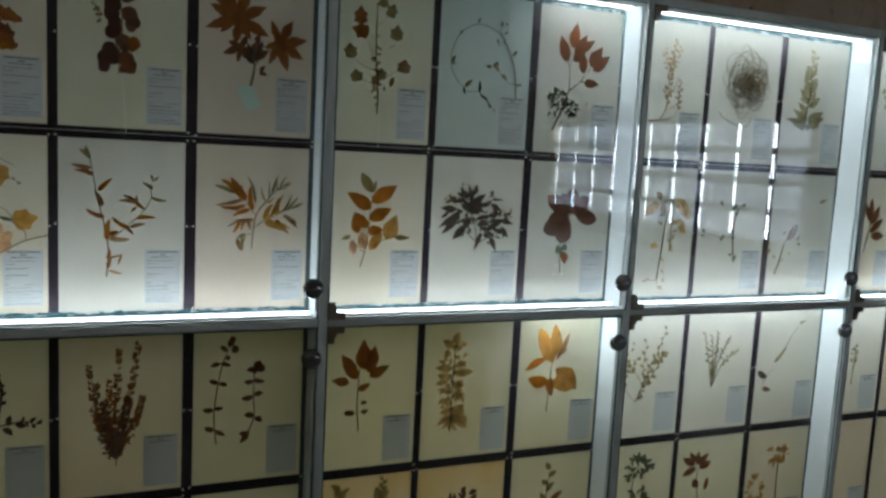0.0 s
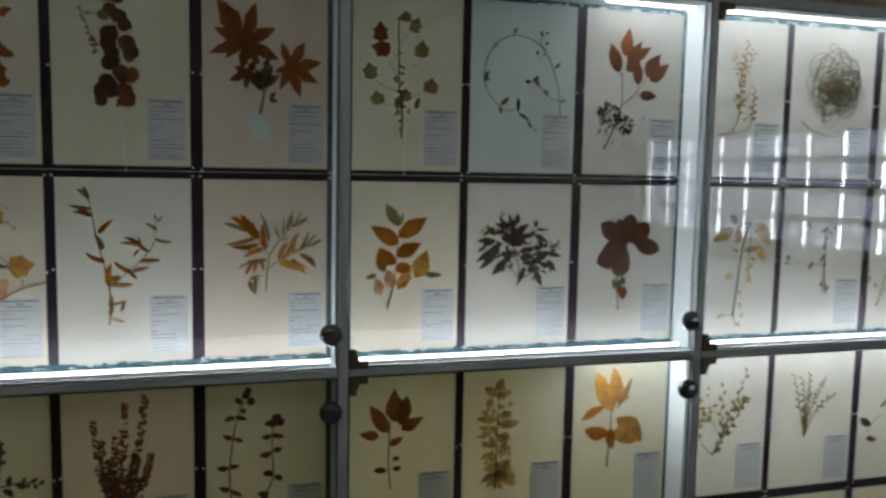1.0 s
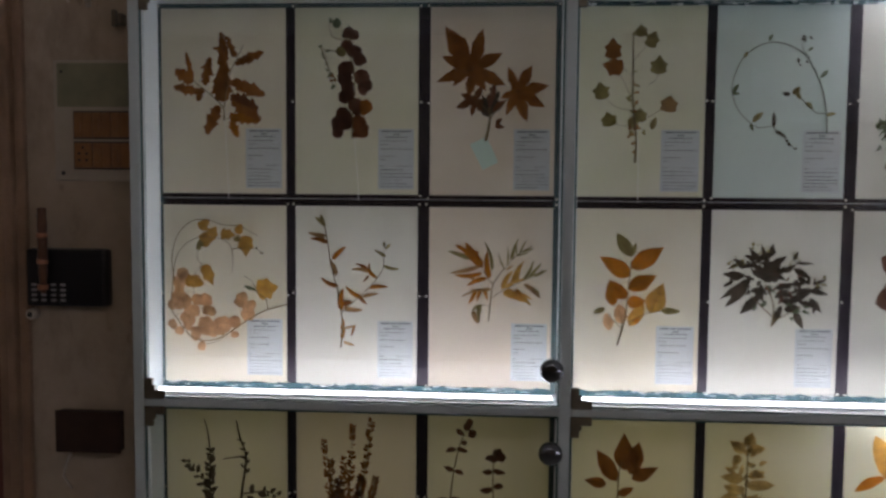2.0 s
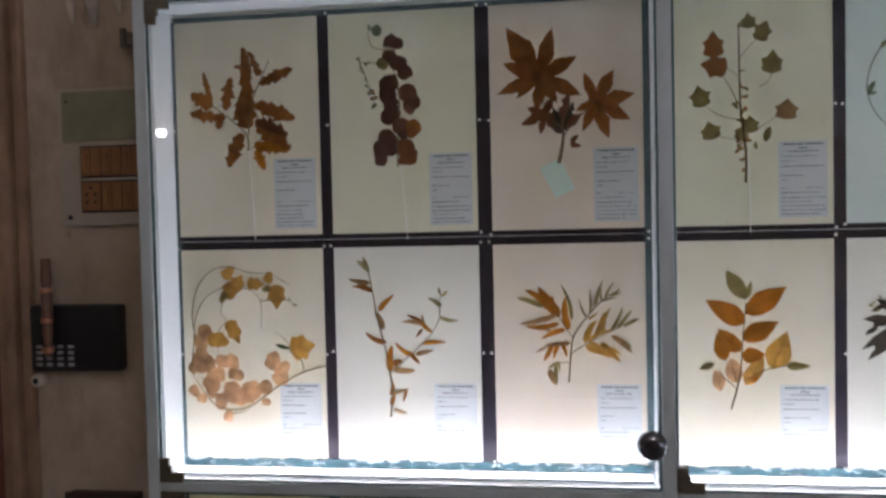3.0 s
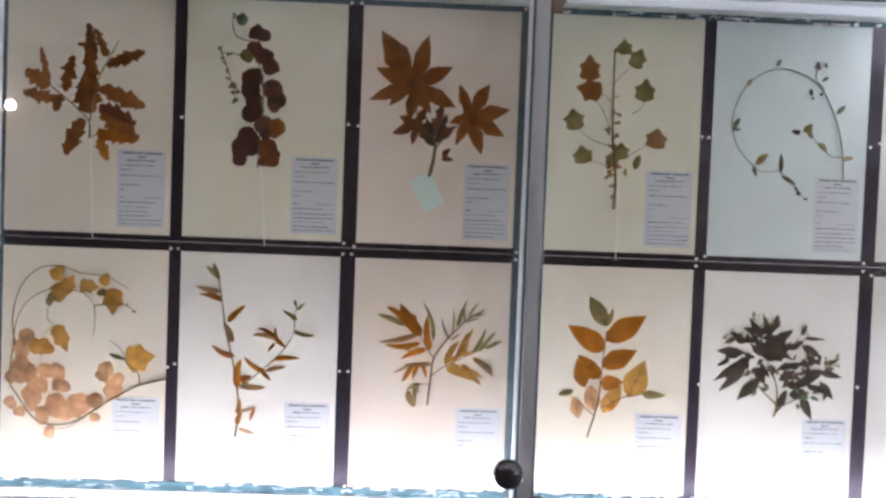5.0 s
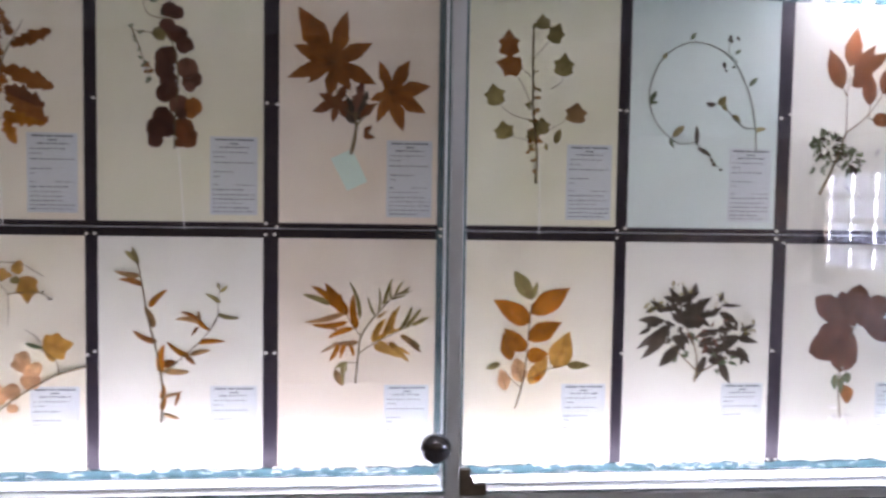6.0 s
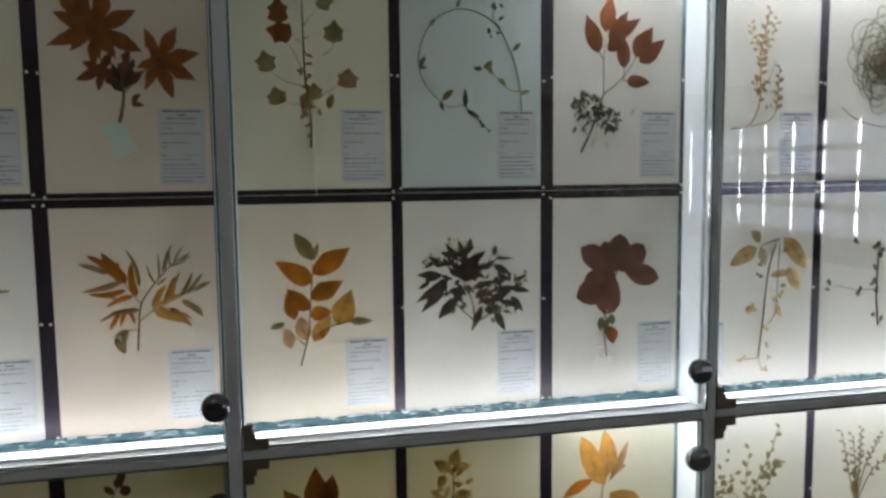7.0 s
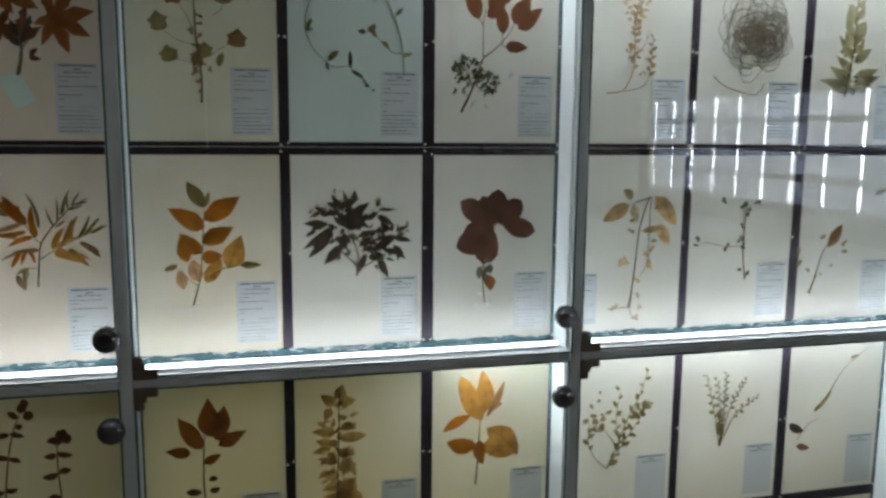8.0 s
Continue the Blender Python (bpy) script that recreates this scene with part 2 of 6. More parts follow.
# long window in the east wall of the hall: ten bays of four frosted panes, a bright gap beside each pane
WIN_Y0, BAY, BAYS, WIN_Z0, WIN_Z1 = -15.145, 0.798, 10, 0.423, 2.3545
WIN_Y1 = WIN_Y0 + BAY * BAYS
ROWH = (WIN_Z1 - WIN_Z0) / 4
RAIL = 0.052
bm = bmesh.new()
slab(bm, ROOM_R, ROOM_R + 0.12, HALL_B, WIN_Y0 - 0.02, 0, ROOM_T)
slab(bm, ROOM_R, ROOM_R + 0.12, WIN_Y1 + 0.02, 0.22, 0, ROOM_T)
slab(bm, ROOM_R, ROOM_R + 0.12, WIN_Y0 - 0.02, WIN_Y1 + 0.02, 0, WIN_Z0)
slab(bm, ROOM_R, ROOM_R + 0.12, WIN_Y0 - 0.02, WIN_Y1 + 0.02, WIN_Z1, ROOM_T)
structure("wall_east", bm, PLASTER)
window = tagged(new("window_1"), "long window of frosted panes with bright gaps between", kind="structure")
for k in range(5):
    z = WIN_Z0 + k * ROWH
    part("window_rail", block(ROOM_R + 0.03, ROOM_R + 0.08, WIN_Y0 - 0.02, WIN_Y1 + 0.02, max(z - RAIL, WIN_Z0 + 0.001), min(z + RAIL, WIN_Z1 - 0.001)), WINDOW_METAL, window)
pane_me = mesh_of("frosted_pane", block(-0.003, 0.003, 0.090, BAY - 0.008, 0.04, ROWH - 0.04), FROST)
bar_me = mesh_of("window_bar", block(-0.008, 0.008, -0.008, 0.012, 0.04, ROWH - 0.04), WINDOW_METAL)
for k in range(4):
    for i in range(BAYS):
        for name, me in (("frosted_pane", pane_me), ("window_bar", bar_me)):
            ob = new(name, me)
            ob.parent = window
            ob.location = (ROOM_R + 0.09, WIN_Y0 + i * BAY, WIN_Z0 + k * ROWH)
tagged(part("backdrop", block(ROOM_R + 0.6, ROOM_R + 0.61, WIN_Y0 - 2.0, WIN_Y1 + 1.0, WIN_Z0 - 0.6, WIN_Z1 + 0.6), DAYLIGHT), "bright daylight outside the window", kind="structure")

# ---- the display case ----
RIGHT_EDGE = [-0.350, 0.604, 1.550, 2.501, 3.452]     # where each cell's opening begins
LEFT_EDGE = [-0.374, 0.580, 1.526, 2.477, 3.452]      # where the bar before it begins
CELLS = [(RIGHT_EDGE[k], LEFT_EDGE[k + 1]) for k in range(4)]
ROWS_Z = [(1.139, 2.043), (0.225, 1.118)]
case = thing("display_case", "grey painted built-in display case with white lining", "display case")
for k in range(5):
    x0 = LEFT_EDGE[k]
    x1 = RIGHT_EDGE[k] if k < 4 else RIGHT
    part("mullion", block(x0, x1, FRONT - 0.008, FRONT + 0.006, BOTTOM, TOP, 0.0025), FRAME, case, "grey painted upright bar")
    part("partition", block(x0 + 0.001, x1 - 0.001, FRONT + 0.006, BACK, BOTTOM + 0.002, TOP - 0.002), LINER, case, "white laminate partition")
for (x0, x1) in CELLS:
    for z0, z1, ya in ((2.043, TOP, 0), (1.118, 1.139, 0), (BOTTOM, 0.225, 0)):
        part("rail", block(x0 + 0.0005, x1 - 0.0005, FRONT - 0.0075, FRONT + 0.006, z0, z1, 0.005), FRAME, case, "grey painted cross rail")
        part("shelf", block(x0 - 0.0005, x1 + 0.0005, FRONT + 0.006, BACK, z0 + 0.001, z1 - 0.001), LINER, case, "white laminate shelf")
    for z0, z1 in ROWS_Z:
        for a0, a1, c0, c1 in ((x0, x0 + 0.007, z0 + 0.008, z1 - 0.0005), (x1 - 0.007, x1, z0 + 0.008, z1 - 0.0005), (x0 + 0.0075, x1 - 0.0075, z1 - 0.007, z1)):
            part("glazing_bead", block(a0, a1, FRONT + 0.010, FRONT + 0.017, c0, c1, 0.0015), LINER, case, "white bead behind the glass")
        part("back_panel", block(x0 - 0.0005, x1 + 0.0005, BACK - 0.008, BACK, z0 - 0.001, z1 + 0.001), LINER, case, "white back of the cell")


def light_strip(name, x0, x1, z, watts, up):
    strip = thing(name, "white light strip with a glowing diffuser inside the case", "light strip", "light strips")
    s = 1 if up else -1
    lo, hi = sorted((z, z + s * 0.005))
    part("channel", block(x0, x1, -0.062, -0.040, lo, hi, 0.001), LINER, strip)
    bm = bmesh.new()
    pts = [(x0 + 0.003, -0.051, z + s * 0.006), (x1 - 0.003, -0.051, z + s * 0.006)]
    rod(bm, pts, 0.006, 10)
    part("diffuser", bm, STRIP_GLOW, strip, "glowing white diffuser", True)
    eye = ((x0 + x1) / 2, -0.051, z + s * 0.0125)
    area("strip_light", look(eye, (eye[0], eye[1] + 0.45, eye[2] + s)), x1 - x0 - 0.006, 0.014, watts * (x1 - x0), COOL)
    return strip


for k, (x0, x1) in enumerate(CELLS):
    for r, (z0, z1) in enumerate(ROWS_Z):
        area("light_panel", look(((x0 + x1) / 2, BACK - 0.012, (z0 + z1) / 2), ((x0 + x1) / 2, -1, (z0 + z1) / 2)), x1 - x0 - 0.04, z1 - z0 - 0.04, PANEL_LIGHT[r] * CELL_SHARE[r][k], (WARM, AMBER)[r])
    light_strip("light_strip", x0 + 0.01, x1 - 0.01, ROWS_Z[0][0], STRIP_LIGHT * (0.8 if k == 0 else 0.9), True)
# tubes under the tops begin in the second cell's last column
for z in (ROWS_Z[0][1], ROWS_Z[1][1]):
    light_strip("light_strip", 1.26, CELLS[1][1] - 0.01, z, TUBE_LIGHT, False)
    for k in (2, 3):
        light_strip("light_strip", CELLS[k][0] + 0.01, CELLS[k][1] - 0.01, z, TUBE_LIGHT, False)


def hinge_bracket(x, z, up):
    """Stepped corner bracket; up: steps upwards from its corner at (x, z)."""
    bm = bmesh.new()
    s = 1 if up else -1
    outline = [(0, 0), (0.046, 0), (0.046, 0.019), (0.024, 0.019), (0.024, 0.030), (0.019, 0.030), (0.019, 0.046), (0, 0.046)]
    vs = [bm.verts.new((x + a, FRONT - 0.010, z + s * b)) for a, b in outline]
    f = bm.faces.new(vs)
    ext = bmesh.ops.extrude_face_region(bm, geom=[f])["geom"]
    bmesh.ops.translate(bm, verts=[v for v in ext if isinstance(v, bmesh.types.BMVert)], vec=(0, 0.012, 0))
    bmesh.ops.bevel(bm, geom=list(bm.edges), offset=0.0012, segments=1, affect="EDGES")
    return bm


def knob(x, z):
    bm = bmesh.new()
    lathe(bm, (x, FRONT + 0.002, z), (0, -1, 0), [(0, 0.013), (0.008, 0.013), (0.009, 0.0245), (0.012, 0.0262), (0.022, 0.0262), (0.030, 0.022), (0.033, 0.013), (0.034, 0.002)])
    return bm


for k, (x0, x1) in enumerate(CELLS):
    for r, (z0, z1) in enumerate(ROWS_Z):
        door = thing("glass_door", "frameless clear glass door with bronze corner hinges and dark round knob", "glass door", "case doors")
        # each door hangs a hair out of true
        bm = block(x0 + 0.003, x1 - 0.003, FRONT - 0.004, FRONT, z0 + 0.003, z1 - 0.003)
        lean, tip = {(1, 0): (-0.0146, -0.0017), (2, 0): (-0.0072, -0.0009)}.get((k, r), (0.001, 0.0))
        for v in bm.verts:
            v.co.y += lean * (v.co.x - x0) + tip * (v.co.z - 1.6)
        p = part("pane", bm, PANE, door, "clear reflecting glass")
        p.visible_shadow = False
        for a0, a1, c0, c1 in ((x0 + 0.0005, x0 + 0.0045, z0 + 0.004, z1 - 0.004), (x1 - 0.0045, x1 - 0.0005, z0 + 0.004, z1 - 0.004),
                               (x0 + 0.0005, x1 - 0.0005, z0 + 0.0005, z0 + 0.0038), (x0 + 0.0005, x1 - 0.0005, z1 - 0.0038, z1 - 0.0005)):
            bm = block(a0, a1, FRONT - 0.0048, FRONT + 0.0008, c0, c1, 0.0006)
            for v in bm.verts:
                v.co.y += lean * (v.co.x - x0) + tip * (v.co.z - 1.6)
            part("pane_edge", bm, EDGE, door, "green-tinted cut edge of the glass")
        part("hinge_bracket", hinge_bracket(x0 + 0.001, z1 + 0.002, False), BRONZE, door, "stepped bronze corner bracket")
        part("hinge_bracket", hinge_bracket(x0 + 0.001, z0 - 0.002, True), BRONZE, door, "stepped bronze corner bracket")
        part("knob", knob(x1 - 0.018, z0 + 0.083 if r == 0 else z1 - 0.079), KNOB, door, "dark shiny round knob", True)

# ---- the mounted sheets ----
COLS = [(-0.343, -0.050), (-0.028, 0.257), (0.284, 0.567)]
PITCH = 0.950
FOOT = (0.009, 0.0)      # how far the lowest sheets of each level reach below their measure
SHEET_Z = [[(1.600, 2.025), (1.160, 1.573)], [(0.684, 1.100), (0.243, 0.656)]]


def mounting_panel(k, r):
    x0, x1 = CELLS[k]
    (t0, t1), (b0, b1) = SHEET_Z[r]
    b0 -= FOOT[r]
    dx = PITCH * k
    panel = thing("mounting_panel", "dark taped grid panel that holds six pressed plant sheets", "panel", "mounting panels")
    ya, yb = 0.003, 0.009
    for (a, b), (c, d) in ((COLS[0], COLS[1]), (COLS[1], COLS[2])):
        for z0, z1 in ((b0 - 0.008, b1), (t0, t1 + 0.004)):
            part("upright_strip", block(b + dx - 0.001, c + dx + 0.001, ya - 0.002, yb, z0, z1, 0.001), STRIP, panel)
    part("cross_strip", block(COLS[0][0] + dx - 0.002, COLS[2][1] + dx + 0.002, ya - 0.001, yb, b1 - 0.001, b1 + 0.016, 0.001), STRIP, panel)
    part("cross_strip", block(COLS[0][0] + dx - 0.002, COLS[2][1] + dx + 0.002, ya - 0.0025, yb, b1 + 0.017, t0 + 0.001, 0.001), STRIP, panel)
    lo, hi = b0 - 0.010, t1 + 0.011
    part("side_border", block(COLS[0][0] + dx - 0.014, COLS[0][0] + dx + 0.001, ya - 0.002, yb, lo, hi, 0.001), BORDER, panel, "teal glass edge")
    part("side_border", block(COLS[2][1] + dx - 0.001, COLS[2][1] + dx + 0.013, ya - 0.002, yb, lo, hi, 0.001), BORDER, panel, "teal glass edge")
    part("top_border", block(COLS[0][0] + dx - 0.0005, COLS[2][1] + dx + 0.0005, ya - 0.0025, yb, t1 - 0.001, hi, 0.001), BORDER, panel, "teal glass edge")
    # ragged strips of seal along the foot, and along the top of the brighter cells
    rng = random.Random(17 * k + r)
    xa, xb = COLS[0][0] + dx - 0.002, COLS[2][1] + dx + 0.002
    n = 110

    def seal(name, za, zb, label):
        bm = bmesh.new()
        flip = 1 if zb > za else -1
        edge = [zb + flip * (0.0045 * noise.noise(Vector((i * 0.21, 3.1 * k, za))) + 0.0022 * noise.noise(Vector((i * 0.9, 1.7 * k, zb))) + rng.uniform(-0.0016, 0.0016)) for i in range(n + 1)]
        root = [za + 0.0016 * noise.noise(Vector((i * 0.3, 7.7 + k, zb))) for i in range(n + 1)]
        vs = [[bm.verts.new((xa + (xb - xa) * i / n, y, z)) for y, z in ((-0.0025, root[i]), (-0.0035 - 0.001 * rng.random(), edge[i]), (0.004, edge[i]), (0.004, root[i]))] for i in range(n + 1)]
        for a, b in zip(vs, vs[1:]):
            for j in range(4):
                bm.faces.new((a[j], a[(j + 1) % 4], b[(j + 1) % 4], b[j]))
        part(name, bm, SEAL, panel, label)
        # lumps and strings of dried glue, and glints painted white, on the ragged edge
        bm = bmesh.new()
        i = 2
        while i < n - 4:
            run = rng.randint(2, 5)
            if rng.random() < 0.6:
                pts = [(xa + (xb - xa) * (i + j) / n, -0.0048, edge[i + j] + flip * rng.uniform(-0.001, 0.0012)) for j in range(run)]
                rod(bm, pts, [rng.uniform(0.0009, 0.0026) for j in range(run)], 5)
            i += run + rng.randint(0, 4)
        # frayed white threads that cross the band
        for i in range(46):
            x, u = rng.uniform(xa, xb - 0.03), rng.random()
            z = za + (zb - za) * u
            pts = [(x + 0.006 * j, -0.0052, z + rng.uniform(-0.0022, 0.0022)) for j in range(rng.randint(2, 5))]
            rod(bm, pts, rng.uniform(0.0004, 0.0011), 4)
        tagged(part("glue", bm, GLUE_GLINT, panel, "white lumps of dried glue and painted glints", True), kind="stuff")

    seal("foot_seal", b0 - 0.0115, b0 + 0.003, "ragged blue-green adhesive seal")
    if k and r == 0:
        seal("top_seal", t1 + 0.010, t1 + 0.002, "ragged blue-green adhesive seal")
    # scuffs on the tape of the brighter cells
    if k and r == 0:
        bm = bmesh.new()
        for i in range(120):
            x = rng.uniform(COLS[2][0] if k == 1 else COLS[0][0], COLS[2][1]) + dx
            z = rng.uniform(b1 + 0.002, t0 - 0.002)
            w, h = rng.uniform(0.0006, 0.003), rng.uniform(0.0004, 0.0016)
            slab(bm, x - w, x + w, -0.0009, 0.0, z - h, z + h)
        tagged(part("scuffs", bm, SCUFF, panel, "pale scuffs on the tape"), kind="stuff")
    # pin heads at the corners of the sheets
    pin = bmesh.new()
    lathe(pin, (0, 0, 0), (0, -1, 0), [(0, 0.0028), (0.002, 0.0028), (0.003, 0.0014)], 8)
    me = mesh_of("pin", pin, PIN)
    for i, (a, b) in enumerate(COLS):
        for z0, z1 in SHEET_Z[r]:
            for x in ([b + 0.005] if i < 2 else [b + 0.006]) + ([a - 0.005] if i else [a - 0.006]):
                for z in (z0 - 0.005, z1 + 0.005, (z0 + z1) / 2):
                    if rng.random() < 0.75 and (z > b0):
                        ob = new("pin", me)
                        ob.parent = panel
                        ob.location = (x + dx + rng.uniform(-0.002, 0.002), 0.0, z + rng.uniform(-0.004, 0.004))


for k in range(4):
    for r in range(2):
        mounting_panel(k, r)


# ---- pressed plants ----
def tone(name, front, lit, share=0.5):
    return sheer(name, tuple(0.8 * c for c in front), lit, share, scale=38.0, amount=0.36, fine=0.22, rnd=0.16)


TONES = {
    "rust": tone("rust_leaf", (0.23, 0.092, 0.024), (0.43, 0.165, 0.036)),
    "amber": tone("amber_leaf", (0.38, 0.145, 0.016), (0.63, 0.245, 0.02)),
    "gold": tone("gold_leaf", (0.44, 0.25, 0.06), (0.72, 0.41, 0.1)),
    "tan": tone("tan_leaf", (0.31, 0.19, 0.09), (0.51, 0.32, 0.145)),
    "olive": tone("olive_leaf", (0.21, 0.175, 0.07), (0.42, 0.36, 0.15)),
    "green": tone("green_leaf", (0.10, 0.13, 0.07), (0.22, 0.28, 0.16)),
    "dark": tone("dark_leaf", (0.062, 0.049, 0.036), (0.135, 0.105, 0.075), 0.4),
    "plum": tone("plum_leaf", (0.088, 0.04, 0.03), (0.21, 0.088, 0.055), 0.45),
    "maroon": tone("maroon_leaf", (0.14, 0.07, 0.046), (0.27, 0.12, 0.078)),
    "peach": tone("peach_leaf", (0.50, 0.30, 0.16), (0.84, 0.52, 0.30)),
    "copper": tone("copper_leaf", (0.15, 0.058, 0.024), (0.32, 0.118, 0.045)),
    "straw": tone("straw_leaf", (0.50, 0.37, 0.17), (0.80, 0.59, 0.28), 0.6),
    # white serves paper scraps, and also glints and reflections painted on the sheets
    "white": tone("white_scrap_and_glint", (0.78, 0.77, 0.73), (0.8, 0.79, 0.75), 0.5),
    "stalk": tone("stalk", (0.22, 0.165, 0.09), (0.30, 0.225, 0.12), 0.3),
    "vine": tone("vine_stem", (0.20, 0.23, 0.18), (0.3, 0.34, 0.27), 0.3),
    "wisp": tone("wisp", (0.19, 0.18, 0.13), (0.32, 0.31, 0.24), 0.4),
    "vein": tone("leaf_vein", (0.15, 0.08, 0.033), (0.28, 0.14, 0.05), 0.45),
    "khaki": tone("khaki_leaf", (0.30, 0.28, 0.16), (0.52, 0.49, 0.31)),
    "pale": tone("pale_tan_leaf", (0.46, 0.37, 0.23), (0.64, 0.52, 0.34)),
}


# half width of an angular five-pointed leaf, at even steps from its foot
IVY = (0.12, 0.62, 0.80, 0.93, 1.0, 0.92, 0.86, 0.85, 0.87, 0.92, 0.98, 1.05, 1.02, 0.72, 0.56, 0.46, 0.38, 0.30, 0.2, 0.1, 0.0)


def leaf_mesh(bm, base, tip, width, kind="oval", bend=0.0, lift=0.0012, seed=0):
    """A thin leaf with a raised midrib, from base to tip (metres on the sheet), width at its broadest."""
    rng = random.Random(seed)
    b, t = Vector((base[0], 0, base[1])), Vector((tip[0], 0, tip[1]))
    along = t - b
    length = along.length
    if length < 1e-5:
        return
    along /= length
    side = Vector((along.z, 0, -along.x))
    n = 5 if length < 0.02 else 9
    tooth = rng.uniform(0, 6)
    shape = {"oval": lambda s: math.sin(math.pi * s ** 0.85) ** 0.8,
             "lance": lambda s: math.sin(math.pi * s ** 0.75) ** 0.9 * (1 - 0.25 * s),
             "round": lambda s: max(0.0, 1 - (2 * s - 1) ** 2) ** 0.5 * (1 + 0.05 * math.sin(9 * s + tooth)),
             "point": lambda s: s ** 0.75 * (1 - s) ** 1.2 / 0.285,
             "blade": lambda s: math.sin(math.pi * min(1, s ** 0.7)) ** 0.55 * (1 - 0.2 * s),
             "ivy": lambda s: sum((1 - abs(s * 20 - i)) * q for i, q in enumerate(IVY) if abs(s * 20 - i) < 1),
             "heart": lambda s: max(0.0, 1 - (2 * s - 1) ** 2) ** 0.45 * (1.1 - 0.5 * s) * (1 + 0.10 * math.sin(11 * s + tooth)),
             "obovate": lambda s: math.sin(math.pi * s ** 1.3) ** 0.62,
             "pinnate": lambda s: math.sin(math.pi * s ** 0.8) ** 0.45 * 1.1,
             "lobed": lambda s: (0.80 + 0.20 * math.sin(s * 26 + tooth) * math.cos(9 * s + tooth)) * math.sin(math.pi * s ** 0.7) ** 0.55}[kind]
    left, mid, right = [], [], []
    phase = rng.uniform(0, 6)
    rough = 0.28 if kind == "lobed" else 0.12 if kind == "pinnate" else 0.06
    m = 28 if kind == "pinnate" and length > 0.02 else 20 if kind == "ivy" else n * 2 if kind in ("lobed", "heart") else n
    lobes, drop, other = rng.uniform(2.6, 4.4), rng.uniform(0.4, 0.62), rng.uniform(0.2, 0.8)
    for i in range(m + 1):
        s = i / m
        w = max(0.0, shape(s)) * width / 2 * (1 + 0.06 * math.sin(7 * s + phase))
        wl = wr = w
        if kind == "pinnate":
            # lobes that lean forward, out of step on the two sides
            wl = w * (1 - drop * (((s + 0.05 * math.sin(9 * s + phase)) * lobes + tooth) % 1.0) ** 0.8)
            wr = w * (1 - drop * (((s + 0.05 * math.cos(8 * s + phase)) * lobes + tooth + other) % 1.0) ** 0.8)
        c = b + along * (length * s) + side * (bend * length * math.sin(math.pi * s))
        lift_y = -lift * math.sin(math.pi * s) - 0.0006
        mid.append(bm.verts.new(c + Vector((0, lift_y - 0.0005, 0))))
        left.append(bm.verts.new(c - side * wl * rng.uniform(1 - rough, 1 + rough) + Vector((0, lift_y * 0.5, 0))))
        right.append(bm.verts.new(c + side * wr * rng.uniform(1 - rough, 1 + rough) + Vector((0, lift_y * 0.5, 0))))
    for i in range(m):
        bm.faces.new((left[i], mid[i], mid[i + 1], left[i + 1]))
        bm.faces.new((mid[i], right[i], right[i + 1], mid[i + 1]))


def palmate_mesh(bm, centre, tips, lift, seed, sinus=0.42):
    """A hand-shaped blade: lobes (x, z, width) run clockwise round its centre, with toothed edges."""
    rng = random.Random(seed)
    hub = bm.verts.new(centre + Vector((0, -lift - 0.0012, 0)))
    ring = []
    for i, (x, z, width) in enumerate(tips):
        t = Vector((x, 0, z))
        way = t - centre
        reach = way.length
        way /= reach
        side = Vector((way.z, 0, -way.x))
        nx, nz, nw = tips[(i + 1) % len(tips)]
        nway = (Vector((nx, 0, nz)) - centre)
        rows = [(0.42, 0.44), (0.52, 0.5), (0.6, 0.45), (0.68, 0.42), (0.76, 0.31), (0.84, 0.25), (0.93, 0.1)]
        left = [(f, -q * rng.uniform(0.85, 1.15)) for f, q in rows]
        right = [(f - 0.02, q * rng.uniform(0.85, 1.15)) for f, q in reversed(rows)]
        for f, q in left + [(1.0, 0.0)] + right:
            p = centre + way * (reach * f) + side * (width * q)
            ring.append(bm.verts.new(p + Vector((0, -lift * (1 - f) * 0.8 - 0.0009 + rng.uniform(-0.0003, 0.0003), 0))))
        mid = (way + nway.normalized())
        if mid.length > 0.2:
            ring.append(bm.verts.new(centre + mid.normalized() * (min(reach, nway.length) * sinus * 0.78) + Vector((0, -lift * 0.6 - 0.0009, 0))))
    for a, c in zip(ring, ring[1:] + ring[:1]):
        bm.faces.new((hub, a, c))


